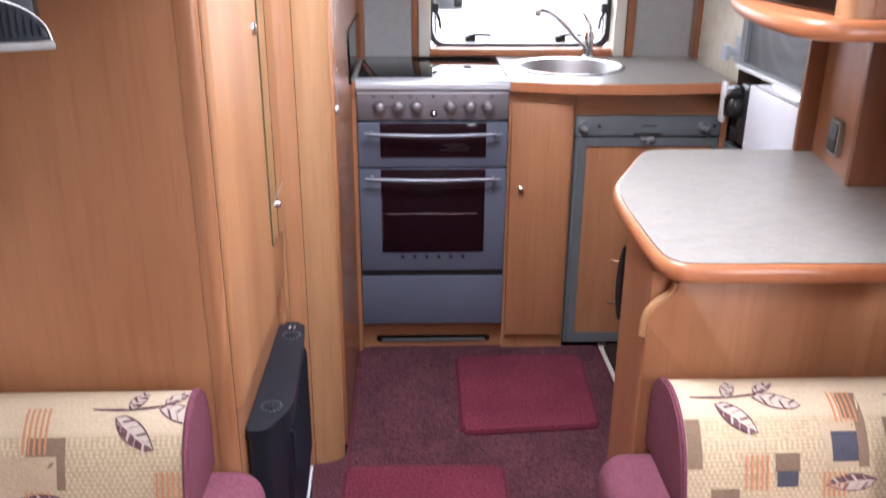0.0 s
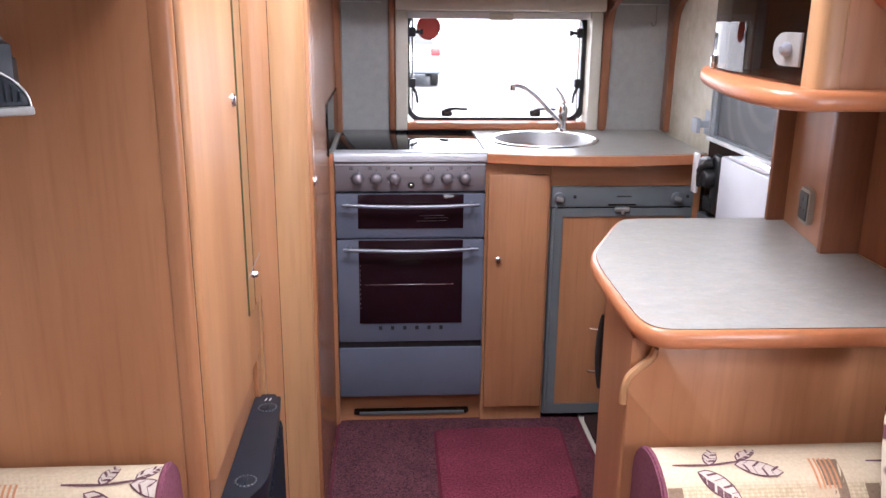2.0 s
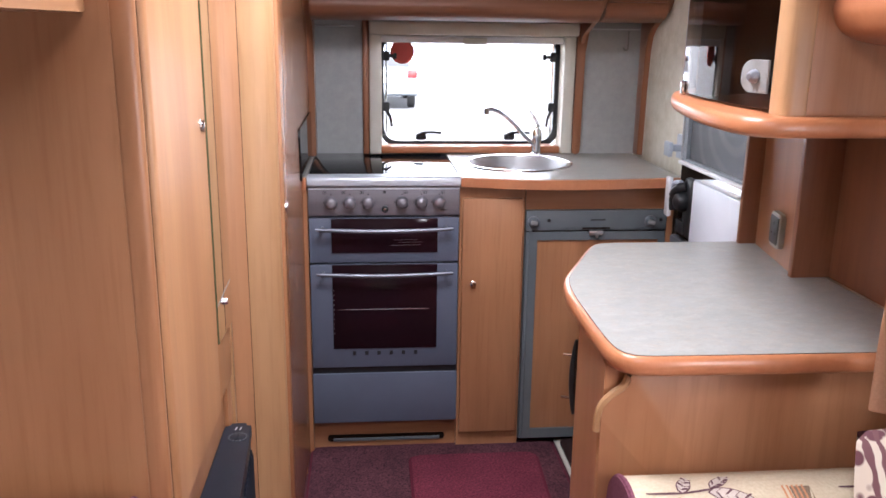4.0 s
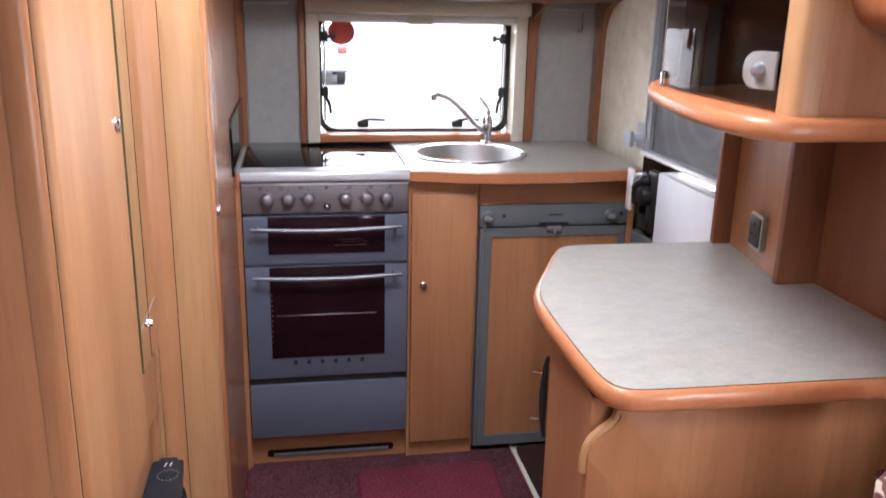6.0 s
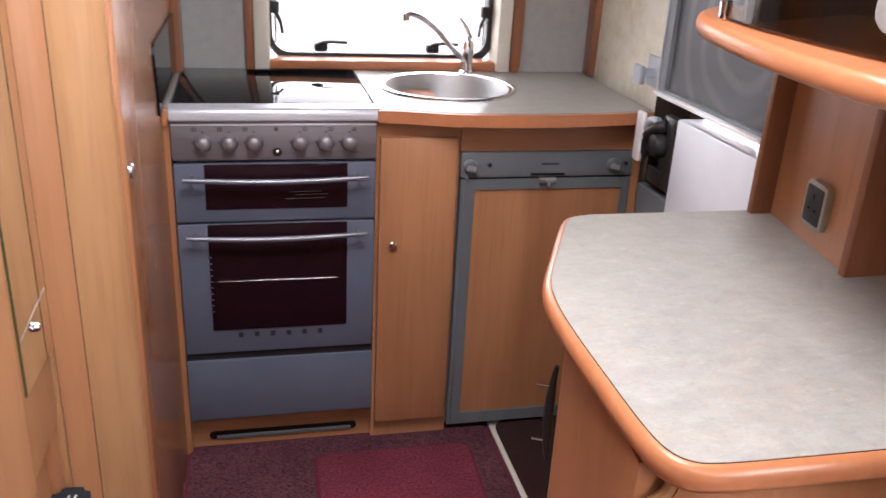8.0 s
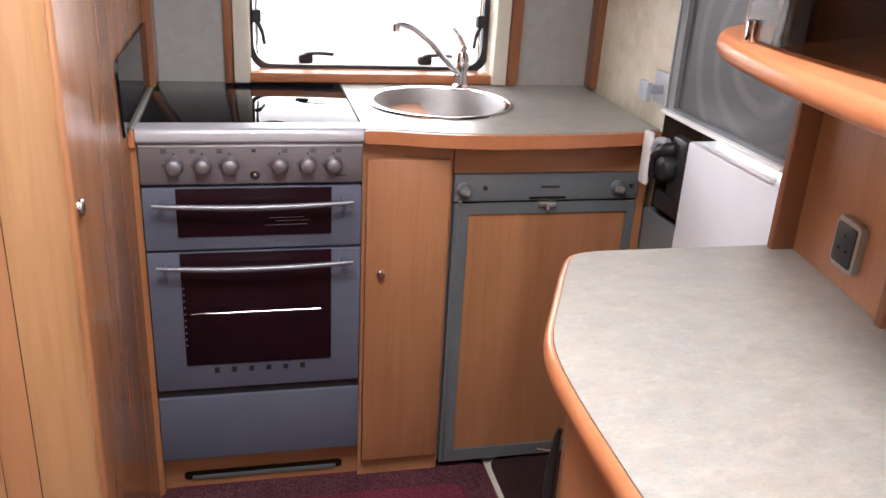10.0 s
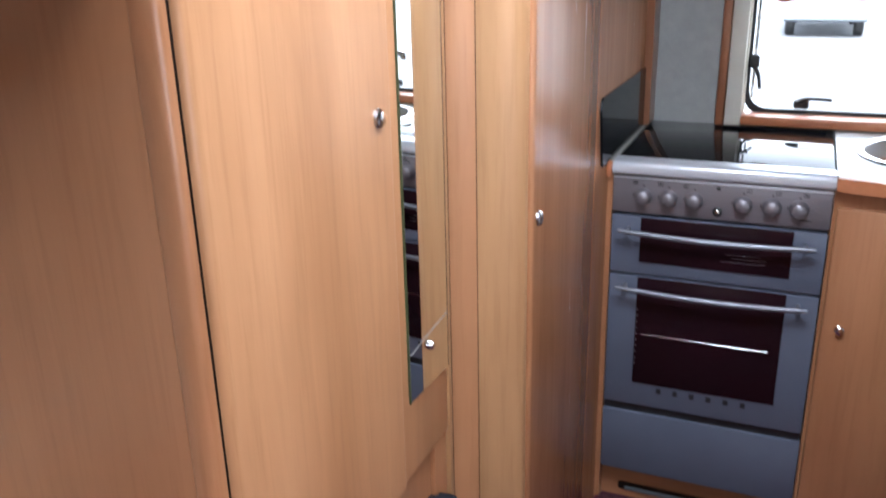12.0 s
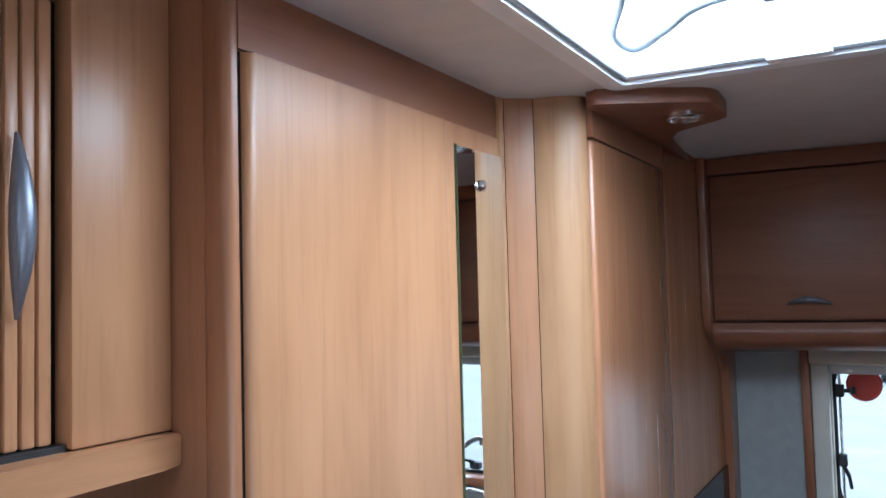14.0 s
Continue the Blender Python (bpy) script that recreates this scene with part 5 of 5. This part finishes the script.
def wall_mirror():
    m = thing("wall_mirror", (-0.399, -0.82, 0.76), "tall narrow mirror with chrome screws beside the wardrobe door", "mirror")
    part("mirror_glass", prism([(-0.3998, -0.898), (-0.3965, -0.898), (-0.3895, -0.748), (-0.3998, -0.748)], 0.762, 1.882, "z"), MIRROR, m)
    part("glass_edge", box(-0.3998, -0.3962, -0.901, -0.8984, 0.760, 1.884), EDGE_GLASS, m, "green glass edge")
    for z in (0.838, 1.826):
        p = Matrix.Translation((-0.3925, -0.823, z)) @ Euler((0, math.pi / 2, 0)).to_matrix().to_4x4()
        part("screw_cap", lathe([(0.009, 0), (0.009, 0.004), (0.006, 0.008), (0, 0.009)], p, 16), CHROME, m)
    part("crack", tube([(-0.3963, -0.896, 0.849), (-0.393, -0.826, 0.861), (-0.3896, -0.752, 0.871)], 0.0008, 6), LOCK_GREY, m, "pale crack across the mirror")


wall_mirror()


def heater():
    h = thing("gas_heater", (-0.37, -1.03, 0.0), "black gas heater with a ribbed side set under the wardrobe", "heater")
    y0, y1 = -1.275, -0.795
    top = fillet([(-0.414, y0 - 0.008), (-0.372, y0 - 0.008), (-0.328, y0 + 0.085), (-0.349, y1 + 0.01), (-0.413, y1 + 0.01)], [0.012, 0.055, 0.16, 0.030, 0.029], 10)
    part("body", prism(inset(top, 0.004), 0.0, 0.486, "z", 0.002), HEATER_BLACK, h)
    t = part("top_cover", prism(top, 0.484, 0.506, "z", 0.009, 4), HEATER_BLACK, h, "matt black top cover")
    for y in (-1.19, -0.86):
        k = part("dial", lathe([(0.024, 0), (0.024, 0.001), (0.022, 0.002), (0, 0.002)], Matrix.Translation((-0.374, y, 0.505)), 24), HEATER_BLACK, t)
        part("dial_grip", box(-0.377, -0.371, y - 0.015, y + 0.015, 0.5065, 0.511, 0.002), HEATER_BLACK, k)
        dots = bmesh.new()
        for i in range(16):
            px, py = -0.374 + 0.021 * math.cos(math.tau * i / 16), y + 0.021 * math.sin(math.tau * i / 16)
            box(px - 0.0016, px + 0.0016, py - 0.0016, py + 0.0016, 0.5062, 0.5082, bm=dots)
        part("dial_dots", dots, FRIDGE_GREY, k, "ring of grey dots")
    for x in (-0.385, -0.374):
        part("logo_mark", prism([(x - 0.002, -0.822), (x + 0.001, -0.822), (x + 0.004, -0.808), (x + 0.001, -0.808)], 0.5055, 0.5068, "z"), WHITE, t)
    for i in range(15):
        y = y0 + 0.075 + 0.0265 * i
        x = -0.3335 - 0.020 * (y - y0 - 0.085) / (y1 - y0 - 0.075)
        part("rib", tube([(x, y, 0.452), (x + 0.003, y, 0.440), (x + 0.003, y, 0.165), (x, y, 0.155)], 0.0055, 6), HEATER_BLACK, h)
    part("trim_strip", tube(curve([(-0.352, y0 + 0.03, 0.30), (-0.328, y0 + 0.16, 0.19), (-0.344, y1 - 0.06, 0.11)]), 0.0035, 8), WHITE, h, "pale curved trim strip")


heater()


def washroom():
    w = thing("washroom_wall", (-0.5, -0.3, 0), "beech washroom wall with a rounded pale pillar and a door", "partition")
    part("infill", prism([(-0.398, -0.7195), (-0.3555, -0.6865), (-0.3555, -0.641), (-0.45, -0.641), (-0.45, -0.7195)], 0, CEIL, "z"), MID_Z, w)
    arc = curve([(-0.3545, -0.6868), (-0.336, -0.6850), (-0.313, -0.6790), (-0.292, -0.6680), (-0.2785, -0.6550), (-0.2745, -0.6450)], 6)
    part("pillar", prism(arc + [(-0.2745, -0.641), (-0.3545, -0.641)], 0, CEIL, "z"), PALE_Z, w, "rounded pale beech pillar")
    part("pillar_joint", tube([(-0.3550, -0.6864, 0.0), (-0.3550, -0.6864, CEIL)], 0.0009, 6), VOID, w)
    part("bulkhead", box(LEFT, -0.288, -0.640, BACK, 0, CEIL), WOOD_Z, w)
    o = fillet([(-0.287, -0.6405), (-0.265, -0.6405), (-0.265, -0.154), (-0.287, -0.154)], [0, 0.014, 0.004, 0], 5)
    d = part("door", prism(o, 0.03, 1.915, "z", 0.003), SATIN_Z, w, "lacquered beech washroom door")
    knob_at(d, (-0.266, -0.606, 1.018), "+x", 0.0150, 0.6)
    part("kitchen_panel", box(-0.2875, -0.2655, -0.151, BACK, 0, CEIL), SATIN_Z, w)
    part("door_header", box(-0.2875, -0.2645, -0.640, -0.152, 1.919, CEIL), HEAD_Y, w)


washroom()


def canopy():
    c = thing("ceiling_canopy", (-0.18, -0.4, 1.95), "beech canopy, toned dark for shade, with a small round lamp under the ceiling", "canopy")
    o = fillet([(-0.262, -0.700), (-0.150, -0.640), (-0.066, -0.585), (-0.070, -0.440), (-0.185, -0.350), (-0.236, -0.220), (-0.262, 0.10)], [0.02, 0.08, 0.065, 0.065, 0.05, 0.10, 0], 10)
    # The darker locker beech puts the shade under the ceiling into the colour
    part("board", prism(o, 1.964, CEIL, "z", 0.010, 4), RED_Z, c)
    m = Matrix.Translation((-0.135, -0.505, 1.964)) @ Euler((math.pi, 0, 0)).to_matrix().to_4x4()
    l = part("lamp", lathe([(0.036, -0.002), (0.036, 0.006), (0.030, 0.008), (0.026, 0.004)], m, 28), CHROME, c)
    part("lens", lathe([(0.026, 0.002), (0.022, 0.009), (0.010, 0.013), (0, 0.014)], m, 24), FROST, l)


canopy()


def tambour_locker():
    k = thing("tambour_locker", (-0.75, -2.0, 1.49), "beech overhead locker with a ribbed tambour door above the seats", "locker")
    y1, y0 = -1.388, -2.75
    part("body", box(LEFT, -0.515, y0, y1, 1.516, CEIL), VOID, k)
    # Stile and bottom board take paler beech in place of stronger window light
    part("stile", box(-0.5145, -0.488, -1.511, y1, 1.516, CEIL, 0.003), DOOR_Z, k, "beech stile, toned pale for window light")
    edge = [(-0.476, y1), (-0.476, y1 - 0.03)] + curve([(-0.470, -1.45), (-0.458, -1.70), (-0.455, -2.1), (-0.47, y0)], 6)
    part("bottom_board", prism(edge + [(LEFT, y0), (LEFT, y1)], 1.480, 1.515, "z", 0.004), DOOR_Y, k)
    part("track", box(-0.512, -0.495, y0, -1.5115, 1.515, 1.521), SEAL, k, "dark tambour track")
    part("header", box(-0.5145, -0.484, y0, -1.5115, 1.945, CEIL, 0.003), RED_X, k)
    d = part("tambour_door", box(-0.514, -0.511, y0, -1.519, 1.521, 1.944), VOID, k, "ribbed beech tambour door")
    for i in range(60):
        y = -1.5215 - 0.0168 * i
        part("slat", box(-0.511, -0.502, y - 0.0140, y, 1.522, 1.943, 0.003, 2), DOOR_Z, d)
    rest = bmesh.new()
    for i in range(13):
        y = -2.5295 - 0.0168 * i
        box(-0.511, -0.502, y - 0.0140, y, 1.522, 1.943, bm=rest)
    part("slat", rest, DOOR_Z, d)
    pts = [(-0.497 + 0.020 * math.sin(math.pi * i / 16), -1.561 - 0.008 * math.sin(math.pi * i / 16), 1.640 + 0.168 * i / 16) for i in range(17)]
    part("handle", tube(pts, [0.002 + 0.0098 * math.sin(math.pi * i / 16) for i in range(17)], 10), HANDLE_METAL, d, "long bowed satin metal handle")


tambour_locker()


def wall_unit():
    s = thing("wall_fitting", (-0.60, -1.60, 1.33), "black ribbed unit with a silver base on a wall bracket", "fitting")
    part("block", box(-0.74, -0.562, -1.67, -1.58, 1.345, 1.386, 0.004), BLACK, s)
    cx, r, z0, y = -0.579, 0.096, 1.341, -1.750
    turn = Matrix.Translation((cx + r, y, 0)) @ Euler((0, 0, radians(27))).to_matrix().to_4x4() @ Matrix.Translation((-cx - r, -y, 0))

    def face(name, bm, material, label=""):
        bmesh.ops.transform(bm, matrix=turn, verts=bm.verts)
        part(name, bm, material, s, label)

    dome = [(cx + r * math.cos(a), z0 + 0.054 * math.sin(a)) for a in (math.pi * i / 20 for i in range(21))]
    face("dome", prism(dome, y, y + 0.06, "y", 0.003), HEATER_BLACK)
    face("top_block", box(cx - 0.15, cx + 0.084, y + 0.012, y + 0.10, z0 + 0.012, z0 + 0.070, 0.004), HEATER_BLACK)
    arc = [(cx + r * math.cos(a), y - 0.001, z0 + 0.054 * math.sin(a)) for a in (math.pi * i / 20 for i in range(21))]
    face("rim", tube(arc, 0.0014, 8), ALU, "silver rim")
    for i in range(25):
        x = cx - 0.086 + 0.0072 * i
        h = 0.054 * math.sqrt(max(0.02, 1 - ((x - cx) / r) ** 2)) - 0.005
        face("rib", box(x - 0.0017, x + 0.0017, y - 0.005, y + 0.001, z0 + 0.005, z0 + max(h, 0.008)), HEATER_BLACK)
    face("base_bar", box(cx - r - 0.003, cx + r + 0.003, y - 0.008, y + 0.06, z0 - 0.010, z0, 0.003), LOCK_GREY, "silver grey base bar")
    part("arm", box(-0.74, -0.69, -1.585, -1.42, 1.350, 1.378, 0.004), BLACK, s)
    part("bracket", box(-0.745, -0.655, -1.430, -1.3865, 1.352, 1.412, 0.016, 4), BLACK, s)
    part("bracket_rim", tube(curve([(-0.662, -1.428, 1.354), (-0.652, -1.418, 1.365), (-0.652, -1.418, 1.400), (-0.662, -1.428, 1.411)], 4), 0.005, 8), LOCK_GREY, s)


wall_unit()


# ---- floor things ----
def floor_mat(name, corners, label):
    mx, my = sum(p[0] for p in corners) / 4, sum(p[1] for p in corners) / 4
    m = thing(name, (mx, my, 0), label, "mat", "red floor mats")
    o = fillet(corners, 0.04, 6)
    part("binding", prism(o, 0.0082, 0.016, "z", 0.004), MAT_EDGE, m)
    part("mat_surface", prism(inset(o, 0.010), 0.010, 0.022, "z", 0.004), MAT_PILE, m)


def carpet_runner():
    r = thing("carpet_runner", (0.17, -1.8, 0), "speckled burgundy carpet piece laid along the aisle", "carpet")
    o = fillet([(-0.262, -3.6), (0.606, -3.6), (0.606, 0.022), (-0.262, 0.022)], [0, 0, 0.03, 0.04])
    part("binding", prism(o, 0.0, 0.0062, "z", 0.002), MAT_EDGE, r, "dark red stitched binding")
    part("runner_surface", prism(inset(o, 0.006), 0.0, 0.0080, "z", 0.002), CARPET, r)


carpet_runner()
floor_mat("floor_mat", [(0.073, -0.572), (0.510, -0.542), (0.532, -0.080), (0.077, -0.078)], "deep red pile mat on the carpet before the cooker")
floor_mat("floor_mat", [(-0.272, -1.20), (0.180, -1.20), (0.188, -0.728), (-0.267, -0.722)], "deep red pile mat lying in the aisle")
solo("threshold_strip", box(0.616, 0.627, -0.60, 0.028, 0.0, 0.008, 0.003), CREAM, "pale threshold strip on the carpet edge", "strip")
solo("threshold_board", box(0.628, RIGHT - 0.075, -0.60, 0.028, 0.0, 0.006), CREAM, "cream vinyl floor panel by the entrance door", "floor panel")
solo("door_mat", prism(fillet([(0.631, -0.592), (0.93, -0.592), (0.93, 0.015), (0.631, 0.015)], 0.04), 0.007, 0.018, "z", 0.004), BROWN_MAT, "dark brown doormat by the entrance door", "mat")


# ---- outside ----
structure("ground", box(-900, 900, -900, 900, -0.75, -0.55), TARMAC, "worn grey tarmac yard outside")


def car():
    c = thing("parked_car", (0.25, 20.5, -0.55), "silver-blue parked car seen from behind in the yard", "car")
    z = -0.55
    side = [(18.75, z + 0.42), (18.68, z + 0.62), (18.72, z + 0.98), (18.90, z + 1.02), (19.15, z + 1.48), (19.5, z + 1.58), (21.3, z + 1.56), (22.0, z + 1.05), (22.95, z + 0.92), (23.1, z + 0.6), (23.05, z + 0.35), (18.85, z + 0.32)]
    part("body", prism(fillet(side, 0.12, 4), -0.60, 1.10, "x", 0.07, 3), CAR_PAINT, c)
    g = part("rear_window", prism([(-0.42, z + 1.06), (0.92, z + 1.06), (0.80, z + 1.42), (-0.30, z + 1.42)], 18.92, 18.98, "y"), CAR_GLASS, c)
    for v in g.data.vertices:
        v.co.y += (v.co.z - z - 1.06) * 0.62 - 0.03
    part("bumper", box(-0.60, 1.10, 18.58, 18.80, z + 0.36, z + 0.58, 0.05, 3), FRIDGE_GREY, c)
    part("number_plate", box(0.0, 0.52, 18.655, 18.68, z + 0.66, z + 0.78, 0.004), PLATE_WHITE, c)
    for x in (-0.52, 0.90):
        part("rear_lamp", box(x - 0.06, x + 0.18, 18.66, 18.80, z + 0.78, z + 0.98, 0.03), CAR_RED, c)
    for x in (-0.46, 0.96):
        for y in (19.35, 22.2):
            m = Matrix.Translation((x, y, z + 0.32)) @ Euler((0, math.pi / 2, 0)).to_matrix().to_4x4()
            wh = part("wheel", lathe([(0.20, -0.10), (0.29, -0.10), (0.32, -0.07), (0.32, 0.07), (0.29, 0.10), (0.20, 0.10), (0.20, -0.10)], m, 28), SEAL, c)
            part("rim", lathe([(0.20, -0.08), (0.05, -0.05), (0, -0.05), (0, 0.05), (0.05, 0.05), (0.20, 0.08)], m, 20), ALU, wh)

    c.location.x += 0.18


car()
